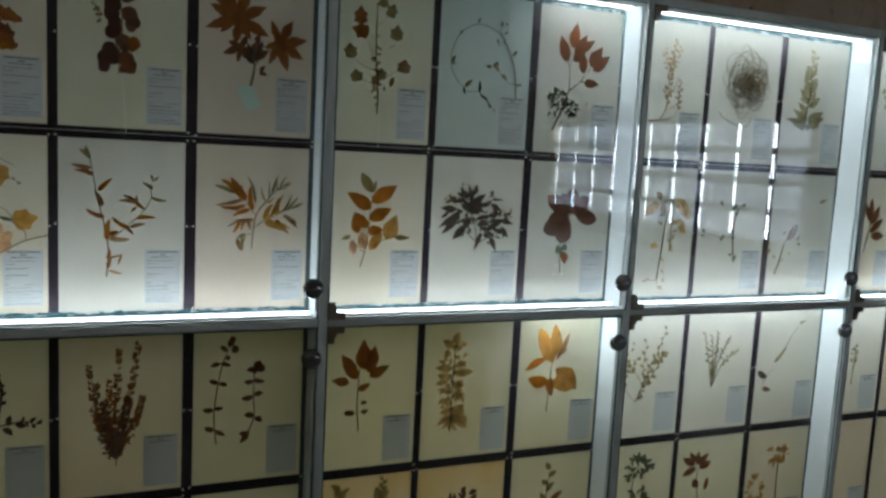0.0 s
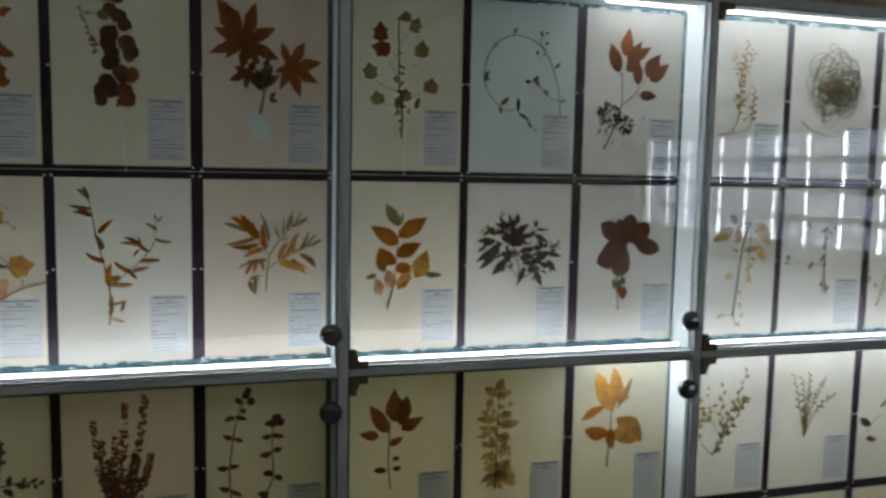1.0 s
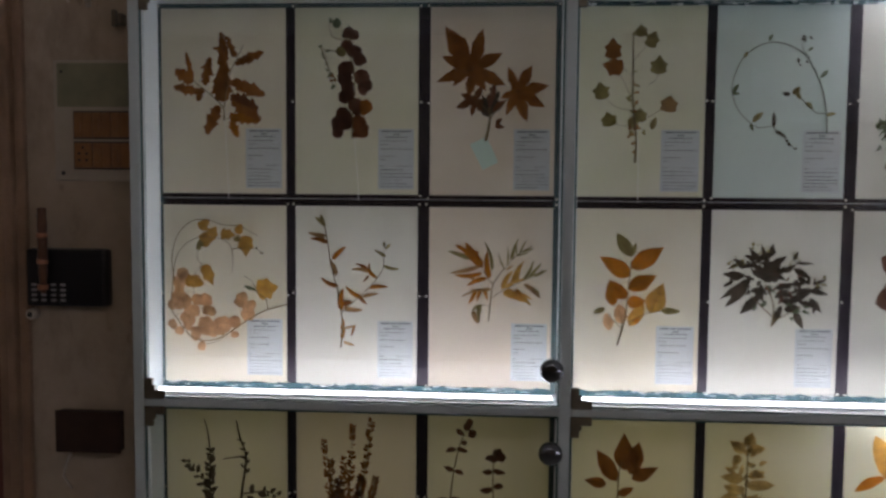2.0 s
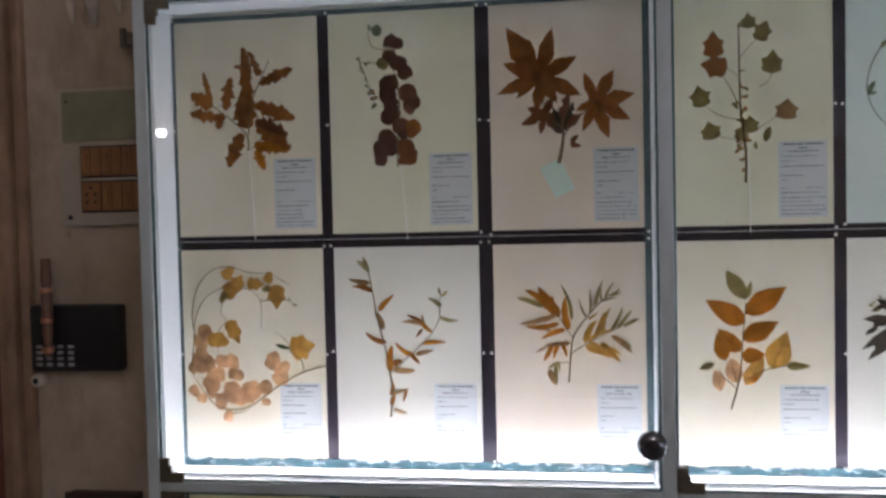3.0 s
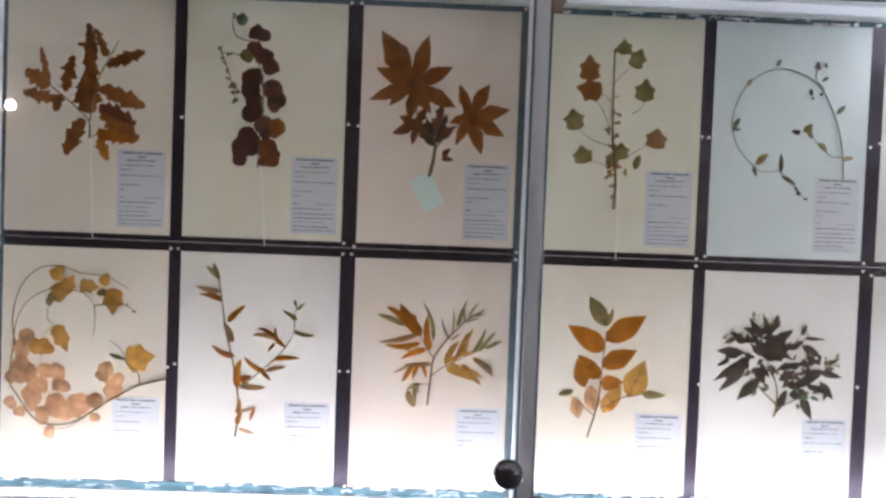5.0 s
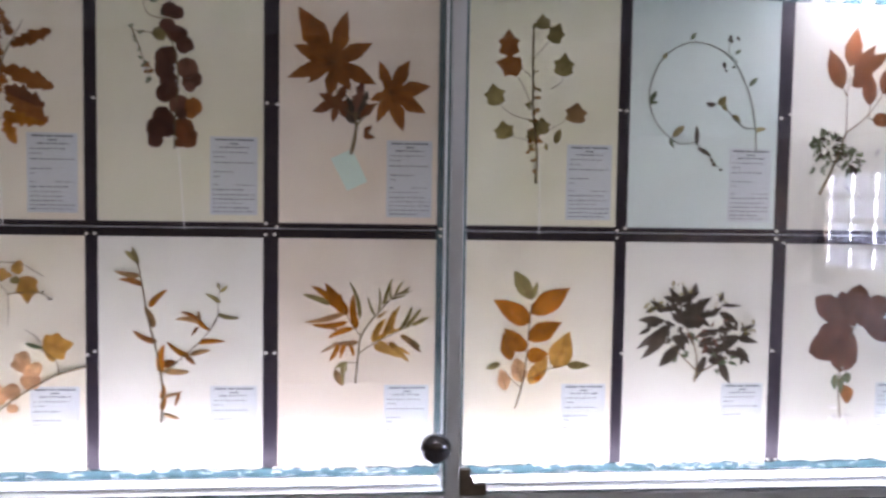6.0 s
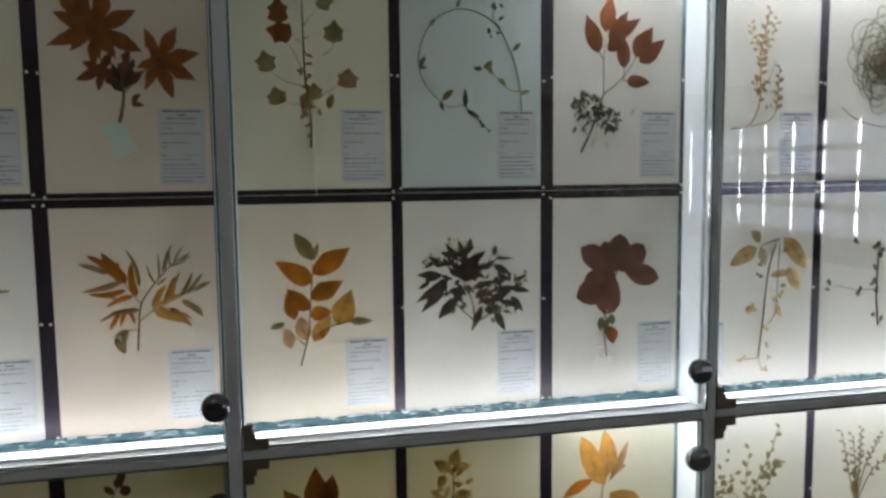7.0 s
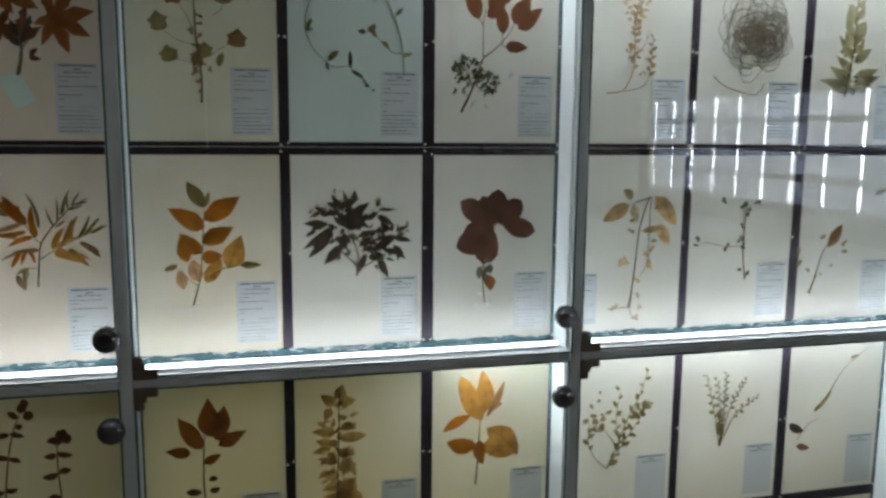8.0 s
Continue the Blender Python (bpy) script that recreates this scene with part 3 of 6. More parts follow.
class Specimen:
    """A sheet with a label and a pressed plant. Places on the sheet in centimetres from its lower left corner."""

    def __init__(self, cell, level, row, col, paper, label, ticket=True, lab=(0.675, 0.03, 0.965, 0.355)):
        x0, x1 = COLS[col]
        x0, x1 = x0 + PITCH * cell, x1 + PITCH * cell
        z0, z1 = SHEET_Z[level][row]
        self.w, self.h = x1 - x0, z1 - z0
        self.seed = cell * 100 + level * 50 + row * 20 + col * 3
        self.rng = random.Random(self.seed)
        self.sheet = thing("herbarium_sheet", label, "herbarium sheet", "pressed plant sheets", at=(x0, 0, z0))
        bm = bmesh.new()
        slab(bm, 0, self.w, 0.0, 0.0008, -FOOT[level] if row == 1 else 0, self.h)
        # thin paper: one front skin keeps the light passing once
        bmesh.ops.delete(bm, geom=[f for f in bm.faces if f.normal.y > 0.5], context="FACES_ONLY")
        part("paper", bm, PAPERS[paper], self.sheet)
        if ticket:
            self.ticket(lab, level == 0)

    def ticket(self, lab, full):
        a, b, c, d = lab[0] * self.w, lab[1] * self.h, lab[2] * self.w, lab[3] * self.h
        bm = bmesh.new()
        vs = [bm.verts.new(p) for p in ((a, -0.0006, b), (c, -0.0006, b), (c, -0.0006, d), (a, -0.0006, d))]
        bm.faces.new(vs)
        paper = part("paper_label", bm, LABEL, self.sheet, "bluish printed paper label")
        bm = bmesh.new()
        w, h = c - a, d - b

        def bar(u0, u1, v, t):
            q = [bm.verts.new(p) for p in ((a + u0 * w, -0.001, d - v * h - t), (a + u1 * w, -0.001, d - v * h - t), (a + u1 * w, -0.001, d - v * h), (a + u0 * w, -0.001, d - v * h))]
            bm.faces.new(q)
        r = self.rng

        def words(u, stop, v, t):
            while u < stop - 0.02:
                e = min(u + r.uniform(0.05, 0.17), stop)
                bar(u, e, v, t * r.uniform(0.8, 1.2))
                u = e + r.uniform(0.015, 0.03)
        for u0, u1 in ((0.10, 0.36), (0.385, 0.53), (0.555, 0.92)):
            bar(u0, u1, 0.03, 0.0032)
        bar(0.42, 0.60, 0.082, 0.0026)
        words(0.20, 0.82, 0.128, 0.0022)
        if not full:
            part("print", bm, PRINT, paper)
            return
        words(0.07, 0.80, 0.195, 0.0015)
        words(0.07, 0.30, 0.255, 0.0015)
        words(0.07, r.choice((0.62, 0.8, 0.93)), 0.325, 0.0018)
        words(0.07, r.choice((0.4, 0.5, 0.62)), 0.445, 0.0017)
        words(0.07, 0.2, 0.505, 0.0015)
        words(0.06, 0.18, 0.61, 0.0018)
        words(0.55, 0.93, 0.61, 0.0013)
        for v in (0.67, 0.735, 0.79, 0.845, 0.90, 0.95):
            words(0.06, r.choice((0.7, 0.85, 0.95)), v, r.choice((0.0012, 0.0016, 0.0019)))
        part("print", bm, PRINT, paper)

    def disc(self, x, y, r, tint, kind="round"):
        a = self.rng.uniform(0, math.tau)
        dx, dy = r * math.cos(a), r * math.sin(a)
        self.leaf(x - dx, y - dy, x + dx, y + dy, 2 * r * self.rng.uniform(0.85, 1.0), tint, kind, 0.0, 0.0016)

    def bits(self, tint, *xyr):
        """Small separate leaves, and white glints painted as bits, joined as one part."""
        bm = bmesh.new()
        for i in range(0, len(xyr), 3):
            x, y, r = xyr[i] / 100, xyr[i + 1] / 100, xyr[i + 2] / 100
            for j in range(3 if r > 0.004 else 2):
                a = self.rng.uniform(0, math.tau)
                leaf_mesh(bm, (x, y), (x + 1.25 * r * math.cos(a), y + 1.25 * r * math.sin(a)), r * 0.9, "oval", 0.05, 0.0008, self.rng.randrange(9999))
        tagged(part("leaflets", bm, TONES[tint], self.sheet, smooth=True), kind="stuff")

    def clump(self, tint, x, y, rx, ry, n, size):
        """A crowded head of small leaves or flowers."""
        bm = bmesh.new()
        r = self.rng
        for i in range(n):
            a, q = r.uniform(0, math.tau), math.sqrt(r.random())
            px, py = (x + rx * q * math.cos(a)) / 100, (y + ry * q * math.sin(a)) / 100
            b = a + r.uniform(-1.1, 1.1)
            l = size / 100 * r.uniform(0.6, 1.2)
            leaf_mesh(bm, (px, py), (px + l * math.cos(b), py + l * math.sin(b)), l * r.uniform(0.35, 0.6), "point", r.uniform(-0.15, 0.15), r.uniform(0.0006, 0.0022), r.randrange(9999))
        tagged(part("leaf_clump", bm, TONES[tint], self.sheet, smooth=True), kind="stuff")

    def tangle(self, tint, x, y, rx, ry, n):
        """Fine looping stems in a matted ball."""
        bm = bmesh.new()
        r = self.rng
        for i in range(n):
            q = math.sqrt(r.random())
            a = r.uniform(0, math.tau)
            reach = 0.62 if i % 5 == 0 else 0.5
            cx, cy = x + reach * rx * q * math.cos(a), y + reach * ry * q * math.sin(a)
            ax, ay = rx * r.uniform(0.2, 0.55), ry * r.uniform(0.2, 0.5)
            start, sweep, tilt = r.uniform(0, math.tau), r.uniform(2.0, 6.0), r.uniform(-0.6, 0.6)
            pts = []
            for j in range(13):
                u = start + sweep * j / 12
                px, py = ax * math.cos(u) * (1 + 0.12 * math.sin(3 * u + i)), ay * math.sin(u)
                pts.append(((cx + px * math.cos(tilt) - py * math.sin(tilt)) / 100, -0.0012 - 0.0006 * r.random(), (cy + px * math.sin(tilt) + py * math.cos(tilt)) / 100))
            rod(bm, pts, 0.0010 * r.uniform(0.6, 1.3), 4)
        tagged(part("threadlike_stems", bm, TONES[tint], self.sheet, smooth=True), kind="stuff")

    def sprig(self, tint, count, size, *xy):
        pts = [Vector((xy[i] / 100, -0.0012, xy[i + 1] / 100)) for i in range(0, len(xy), 2)]
        self.sprigs("small_leaves", [pts], tint, count, size * 1.25, aspect=0.55)

    def at(self, x, y):
        return (x / 100, y / 100)

    def leaf(self, x0, y0, x1, y1, width, tint, kind="oval", bend=0.0, lift=0.0012):
        bm = bmesh.new()
        self.seed += 1
        bend = bend or (self.rng.uniform(-0.09, 0.09) if kind in ("blade", "lance", "oval") else 0.0)
        leaf_mesh(bm, self.at(x0, y0), self.at(x1, y1), width / 100, kind, bend, lift, self.seed)
        leaf = part("leaf", bm, TONES[tint], self.sheet, smooth=True)
        if width > 1.1 and kind in ("oval", "point") and tint not in ("white", "dark"):
            # midrib and a few side veins
            b, t = Vector((x0 / 100, 0, y0 / 100)), Vector((x1 / 100, 0, y1 / 100))
            side = Vector((t.z - b.z, 0, b.x - t.x))
            half = width / 200
            side.normalize()
            bow = bend * (t - b).length

            def on(s, w):
                return b.lerp(t, s) + side * (bow * math.sin(math.pi * s) + w) + Vector((0, -lift * math.sin(math.pi * s) * (1 - 0.5 * abs(w) / half) - 0.0012, 0))
            bm = bmesh.new()
            rod(bm, [on(i / 6, 0) for i in range(6)], [0.0005 - 0.00006 * i for i in range(6)], 4)
            for i in range(1, 4):
                for q in (-1, 1):
                    rod(bm, [on(0.2 * i, 0), on(0.2 * i + 0.13, q * half * 0.62)], 0.00015, 3)
            part("veins", bm, TONES["vein"], leaf)

    def palm(self, cx, cy, tint, *tips):
        """One hand-shaped leaf with a rib down each lobe."""
        bm = bmesh.new()
        self.seed += 1
        c = Vector((cx / 100, 0, cy / 100))
        palmate_mesh(bm, c, [(x / 100, y / 100, w / 100) for x, y, w in tips], 0.0016, self.seed)
        leaf = part("leaf", bm, TONES[tint], self.sheet)
        bm = bmesh.new()
        for x, y, w in tips:
            t = Vector((x / 100, 0, y / 100))
            rod(bm, [c.lerp(t, f) + Vector((0, -0.0016 * (1 - f) - 0.0026, 0)) for f in (0.0, 0.3, 0.6, 0.9)], [0.0008, 0.0006, 0.0004, 0.0002], 4)
        part("veins", bm, TONES["vein"], leaf)

    def stem(self, *xy, width=0.18, tint="stalk", taper=0.5):
        pts = [Vector((xy[i] / 100, -0.0012, xy[i + 1] / 100)) for i in range(0, len(xy), 2)]
        fine = []
        for i in range(len(pts) - 1):
            p0, p1, p2, p3 = pts[max(i - 1, 0)], pts[i], pts[i + 1], pts[min(i + 2, len(pts) - 1)]
            for j in range(5):
                u = j / 5
                fine.append(0.5 * ((2 * p1) + (p2 - p0) * u + (2 * p0 - 5 * p1 + 4 * p2 - p3) * u * u + (3 * p1 - p0 - 3 * p2 + p3) * u ** 3))
        fine.append(pts[-1])
        bm = bmesh.new()
        n = len(fine) - 1
        rod(bm, fine, [width / 200 * (1 - (1 - taper) * i / n) for i in range(n + 1)], 6)
        part("stem", bm, TONES[tint], self.sheet, smooth=True)
        return fine

    def sprigs(self, name, paths, tint, count, size, kind="oval", spread=0.9, aspect=0.45, tip_scale=0.7):
        """Many small leaves along stems, joined as one part."""
        bm = bmesh.new()
        r = self.rng
        for path in paths:
            for i in range(count):
                s = r.random() if count > 30 else (i + 0.5) / count
                f = s * (len(path) - 1)
                j = min(int(f), len(path) - 2)
                p = path[j].lerp(path[j + 1], f - j)
                d = (path[j + 1] - path[j]).normalized()
                a = math.atan2(d.z, d.x) + (1 if i % 2 else -1) * spread * r.uniform(0.6, 1.3)
                l = size / 100 * r.uniform(0.7, 1.25) * (1 - (1 - tip_scale) * s)
                leaf_mesh(bm, (p.x, p.z), (p.x + l * math.cos(a), p.z + l * math.sin(a)), l * aspect * r.uniform(0.8, 1.2), kind, r.uniform(-0.1, 0.1), 0.0009, r.randrange(9999))
        return tagged(part(name, bm, TONES[tint], self.sheet, smooth=True), kind="stuff")

    def thread(self, x0, y0, x1, y1):
        bm = bmesh.new()
        rod(bm, [(x0 / 100, -0.001, y0 / 100), ((x0 + x1) / 200 + 0.0006, -0.001, (y0 + y1) / 200), (x1 / 100, -0.001, y1 / 100)], 0.0008, 5)
        part("thread", bm, THREAD, self.sheet, "white thread")

    def tape(self, x0, y0, x1, y1, w):
        bm = bmesh.new()
        a, b = Vector((x0 / 100, -0.0022, y0 / 100)), Vector((x1 / 100, -0.0022, y1 / 100))
        d = (b - a).normalized()
        s = Vector((d.z, 0, -d.x)) * w / 200
        bm.faces.new([bm.verts.new(p) for p in (a - s, a + s, b + s * 0.9, b - s)])
        part("tape", bm, TAPE, self.sheet, "mint green paper tape")


# each pressed plant: stems, leaves and small bits in centimetres on its sheet

s = Specimen(0, 0, 0, 0, 0, "dried toothed rust-brown leaves on a cream sheet")
s.stem(14.7, 16.8, 14.5, 19.9, 11.5, 22.9, 7.4, 26.1, width=0.34)
s.stem(14.8, 19.9, 15.9, 26.8, 17.7, 30.7, 19.5, 34.3, width=0.3)
s.stem(14.7, 17, 16.5, 17.6, 17.9, 17.4, 19.3, 15.9, width=0.16)
s.leaf(7.4, 26.1, 5.8, 32.7, 1.53, "rust", "pinnate")
s.leaf(7.5, 25.7, 3.2, 28.5, 3.33, "rust", "pinnate")
s.leaf(9, 23.3, 2.8, 24.7, 2.79, "rust", "pinnate")
s.leaf(9.5, 24.4, 8.5, 21.3, 2.16, "rust", "pinnate")
s.leaf(10.2, 24.9, 11.5, 31.5, 2.97, "rust", "pinnate")
s.leaf(14.6, 21.2, 13.7, 27.9, 5.04, "rust", "pinnate")
s.leaf(15, 22.9, 14.3, 35.4, 3.15, "rust", "pinnate")
s.leaf(15.2, 31.1, 14.1, 37.2, 2.34, "rust", "pinnate")
s.leaf(17.6, 31.4, 15.2, 36.3, 2.07, "rust", "pinnate")
s.leaf(14.2, 33.2, 12.2, 33.5, 0.99, "rust", "pinnate")
s.leaf(17.4, 29.8, 24.2, 32.6, 2.70, "rust", "pinnate")
s.leaf(16.3, 25.9, 24.5, 22.7, 3.42, "rust", "pinnate")
s.leaf(16.2, 22.7, 22.9, 19.5, 3.78, "copper", "pinnate")
s.leaf(16.7, 21.6, 23.4, 16.8, 4.68, "rust", "pinnate")
s.leaf(15.9, 17.9, 23.1, 16.7, 2.70, "amber", "pinnate")
s.leaf(13.4, 20.4, 10.5, 13.7, 3.60, "rust", "pinnate")
s.leaf(16.3, 16.9, 18, 13, 2.25, "amber", "pinnate")
s.leaf(13.8, 23.8, 15.7, 26.8, 1.80, "rust", "pinnate")
s.leaf(14.8, 21.6, 12.3, 25, 1.98, "rust", "pinnate")
# glints of the glossy cover, painted as white bits
s.bits("white", 9.3, 26, 0.54, 10.1, 22.9, 0.41, 9.2, 20.2, 0.36, 7.5, 18.5, 0.36, 8.7, 13.9, 0.27, 15.6, 34.8, 0.54, 11.5, 25, 0.32)
s.thread(14.9, 17.2, 15.7, -1.1)
s = Specimen(0, 0, 0, 1, 1, "dark plum round leaves along a pressed stem on cream sheet")
s.stem(13.2, 12.7, 13.3, 17.7, 13.8, 24.1, 13.5, 28.8, 12.3, 33.1, 12.9, 36, width=0.32)
s.stem(12.9, 35.2, 10.8, 35.3, 8.8, 35.9, 8, 38, 8.2, 39.7, width=0.22)
s.stem(11.5, 32.4, 9.6, 32.7, 7.4, 32.9, 5.9, 33.2, width=0.22)
s.stem(5.9, 33.7, 6.9, 31.2, 7.9, 28.4, 9.1, 24.5, width=0.24)
s.disc(9.7, 38.9, 1.03, "green", "round")
s.disc(12.3, 36.8, 1.33, "plum", "round")
s.disc(13.6, 36.3, 1.29, "plum", "round")
s.disc(12, 33.9, 1.46, "plum", "round")
s.disc(13.4, 32.7, 1.59, "plum", "round")
s.disc(10.7, 32.6, 1.33, "olive", "round")
s.disc(14.5, 32.8, 1.03, "plum", "round")
s.disc(14.9, 30.8, 1.59, "plum", "round")
s.disc(11.8, 28.5, 2.07, "plum", "round")
s.disc(11.5, 26.6, 1.98, "plum", "round")
s.disc(15.4, 26.8, 1.89, "maroon", "round")
s.disc(16.2, 24.9, 1.81, "maroon", "round")
s.disc(15.8, 23.9, 1.29, "maroon", "round")
s.disc(12.2, 24.5, 1.72, "plum", "round")
s.disc(11.5, 22.4, 1.72, "plum", "round")
s.disc(12.8, 22.8, 1.29, "plum", "round")
s.disc(13.9, 20.5, 1.81, "maroon", "round")
s.disc(14.4, 19.2, 1.29, "maroon", "round")
s.disc(16.1, 20, 1.89, "rust", "round")
s.disc(11.2, 18.1, 2.07, "plum", "round")
s.disc(10.2, 16.3, 1.98, "plum", "round")
s.disc(9.9, 14.2, 1.42, "plum", "round")
s.disc(11.8, 16.5, 1.81, "plum", "round")
s.disc(14.7, 16.3, 1.98, "copper", "round")
s.disc(15.5, 14.7, 1.85, "copper", "round")
s.disc(14.1, 13.9, 1.03, "copper", "round")
s.leaf(12.7, 36.5, 12.4, 38.5, 1.21, "dark", "point")
s.leaf(11.4, 35.6, 11, 37, 0.86, "dark", "point")
s.bits("green", 8.4, 39.6, 0.60, 9.2, 39.7, 0.77, 6, 33.6, 0.52, 6.3, 32.2, 0.39, 6.6, 31.2, 0.43, 7.1, 29.9, 0.43, 7.5, 28.6, 0.43, 7.9, 27.4, 0.60, 8.9, 24.4, 0.60, 7.6, 32.9, 0.52)
s.bits("rust", 8.8, 26, 0.69, 8.5, 27.1, 0.60)
# white bits along the stem are painted glints too
s.bits("white", 13.3, 27.4, 0.39, 13.4, 26.3, 0.34, 13.7, 24.5, 0.39, 13.8, 23.6, 0.39, 13.6, 22.5, 0.34, 11.8, 30.7, 0.34, 8, 26.5, 0.39, 6.8, 30.5, 0.22, 12.7, 16.5, 0.34)
s.thread(13.8, 12.8, 14.8, -1.4)
s = Specimen(0, 0, 0, 2, 2, "two large palmate rust-coloured leaves taped on a cream sheet")
s.palm(9.5, 28.7, "rust", (11.9, 37.7, 3.30), (16.4, 32.2, 2.97), (17.1, 24.9, 2.88), (12.6, 23.6, 2.14), (8.7, 22, 2.39), (4.9, 24.8, 1.65), (1.3, 25.7, 2.47), (2.6, 31.5, 2.88), (3.3, 38.2, 4.61))
s.palm(19.7, 23.6, "rust", (17.6, 29.2, 2.06), (23.1, 29.5, 2.55), (27, 24.9, 2.64), (26.1, 20, 2.72), (22, 16.6, 2.64), (17.2, 18.1, 1.89), (16, 22.1, 1.65))
s.palm(10.1, 21.5, "copper", (11.9, 24.9, 1.65), (13, 20.8, 1.89), (12.8, 18.5, 1.65), (9.4, 17.9, 1.40), (5.8, 19.9, 1.89), (7, 23.1, 1.65))
s.leaf(13.1, 18.5, 14.7, 25.6, 2.39, "maroon", "lobed")
s.leaf(13.4, 18.7, 11.8, 22.9, 2.06, "dark", "point")
s.leaf(13.6, 18.5, 15.6, 23.7, 2.06, "dark", "lobed")
s.leaf(13.9, 19.1, 17.3, 21.7, 1.81, "copper", "point")
s.leaf(13.3, 17.9, 11.2, 20.8, 1.65, "dark", "point")
s.leaf(14.8, 15.8, 17.1, 15.5, 1.07, "copper", "point")
s.leaf(14.9, 16.4, 16.5, 17.6, 1.07, "copper", "point")
s.leaf(15.3, 17, 15.6, 15.3, 0.91, "copper", "point")
s.stem(12.7, 12.4, 13.3, 14.9, 13.6, 17.4, 13.5, 20, width=0.75)
s.stem(13.6, 17.4, 16.1, 20.4, 19.7, 23.6, width=0.3)
s.stem(13.4, 19.1, 10.8, 21.7, 9.5, 25.9, width=0.28)
s.bits("white", 14.2, 17, 0.29, 14.4, 15.8, 0.25, 13.2, 13.6, 0.25)
s.tape(11, 12.5, 13.8, 6.7, 4.18)
s = Specimen(1, 0, 0, 0, 1, "pressed ivy-like sprig with olive and rust leaves on cream sheet")
s.stem(14.1, 7.8, 14.2, 13.3, 13.4, 20.2, 13.2, 26.2, 13.1, 36.1, width=0.46)
s.stem(13.2, 21.7, 11.5, 25.2, 10, 27.7, width=0.14)
s.stem(12.9, 27.1, 11, 28.7, 9, 29.7, width=0.12)
s.stem(13.1, 30.1, 14.2, 31.6, 16.1, 33.6, width=0.14)
s.stem(13.7, 19.2, 9.6, 20.2, 5.7, 23.2, width=0.14)
s.stem(14.2, 15.3, 10.1, 16.2, 6.8, 17.2, width=0.12)
s.stem(13.8, 16.2, 18.2, 18.7, 20.5, 20.2, width=0.14)
s.stem(16.7, 25.1, 18.4, 26.3, 19, 28.6, width=0.14)
s.leaf(8.8, 30.8, 8.6, 35.6, 3.78, "rust", "ivy")
s.leaf(11.1, 28.7, 6.3, 29.6, 3.96, "rust", "ivy")
s.leaf(16.6, 33.4, 18.1, 37, 3.10, "olive", "ivy")
s.leaf(18.7, 27.4, 19.1, 31.7, 3.61, "olive", "ivy")
s.leaf(21.1, 19, 21.6, 22.8, 3.96, "tan", "ivy")
s.leaf(15, 35.7, 14.7, 38.6, 2.58, "olive", "ivy")
s.leaf(6.6, 21.8, 5.8, 25.8, 3.61, "olive", "ivy")
s.leaf(8.4, 15.8, 7.6, 19.2, 3.44, "olive", "ivy")
s.leaf(15.1, 16.8, 14.9, 20, 3.10, "olive", "ivy")
s.leaf(13.2, 15.6, 13.7, 18.2, 2.58, "olive", "ivy")
s.bits("tan", 13.7, 21, 0.8, 12.6, 17.2, 0.8, 14.5, 15.7, 0.72, 13.5, 25.2, 0.6, 13, 13.8, 0.8, 13.8, 11.8, 0.7, 13.5, 10.3, 0.6, 14.1, 23.2, 0.6)
s.bits("rust", 14.2, 15.1, 0.7, 12.8, 15.7, 0.6, 13.5, 19, 0.6)
s.leaf(17.6, 15.1, 18.5, 17.9, 1.5, "olive", "oval")
s.bits("olive", 12.6, 22, 0.7, 13.2, 19.4, 0.6, 13.1, 14.8, 0.54, 16.1, 14.5, 0.6, 14.6, 25, 0.5, 13.8, 28.1, 0.4, 13, 36.6, 0.7)
s.thread(14.7, 13.1, 14.9, -1.5)
s = Specimen(0, 0, 1, 0, 0, "coiled pressed vine with gold and peach leaves on cream sheet")
s.stem(29.4, 18.1, 24.9, 16.9, 21.5, 15.2, 17.7, 12.8, 13.9, 10.2, 10.1, 9.2, 6.1, 10.3, 3, 14.4, 1.6, 16.9, 2, 22.5, 2.7, 28.1, 5, 31.9, 8.9, 33.9, width=0.3)
s.stem(8.9, 33.9, 13.2, 33.5, 15.2, 32.5, 16.3, 31, width=0.2)
s.stem(16.3, 31, 16.5, 28.2, 16.2, 25.4, width=0.18)
s.stem(16.3, 31, 19.3, 31.3, 21.9, 31.2, 23.7, 30, width=0.24)
s.stem(2.5, 23.3, 1.9, 28.5, 3.3, 34.1, 6.6, 37.4, 10.5, 37.8, 14, 36.7, 18.3, 36.4, 20.7, 35.1, 22.5, 34.1, width=0.24)
s.stem(8.6, 32.6, 8, 28.5, 9.1, 27.3, 7.2, 24.7, 7.1, 20, width=0.16)
s.stem(24.7, 17.1, 24.4, 19.1, 22.7, 20.5, 20, 22.3, width=0.24)
s.stem(22.4, 20.8, 21.3, 23.1, 20.4, 24, 19.1, 24.8, width=0.16)
s.stem(14.8, 10.4, 13.1, 11.5, 12.1, 14.4, width=0.16)
s.stem(8.1, 9.4, 10.1, 8.5, 12.2, 8.9, 14.3, 10.1, width=0.18)
s.leaf(10.8, 33.1, 12.6, 36.4, 2.77, "gold", "ivy")
s.leaf(13.6, 34.6, 17.3, 34.2, 2.51, "gold", "ivy")
s.leaf(19.6, 34.2, 19.6, 29.2, 3.63, "gold", "ivy")
s.leaf(9.5, 27.2, 11.8, 22.3, 2.85, "gold", "ivy")
s.leaf(22.1, 21.3, 27.4, 22.3, 4.84, "gold", "ivy")
s.disc(9.7, 36.7, 1.50, "gold", "heart")
s.disc(10.1, 33.1, 1.87, "gold", "heart")
s.disc(8.9, 32.2, 0.95, "olive", "heart")
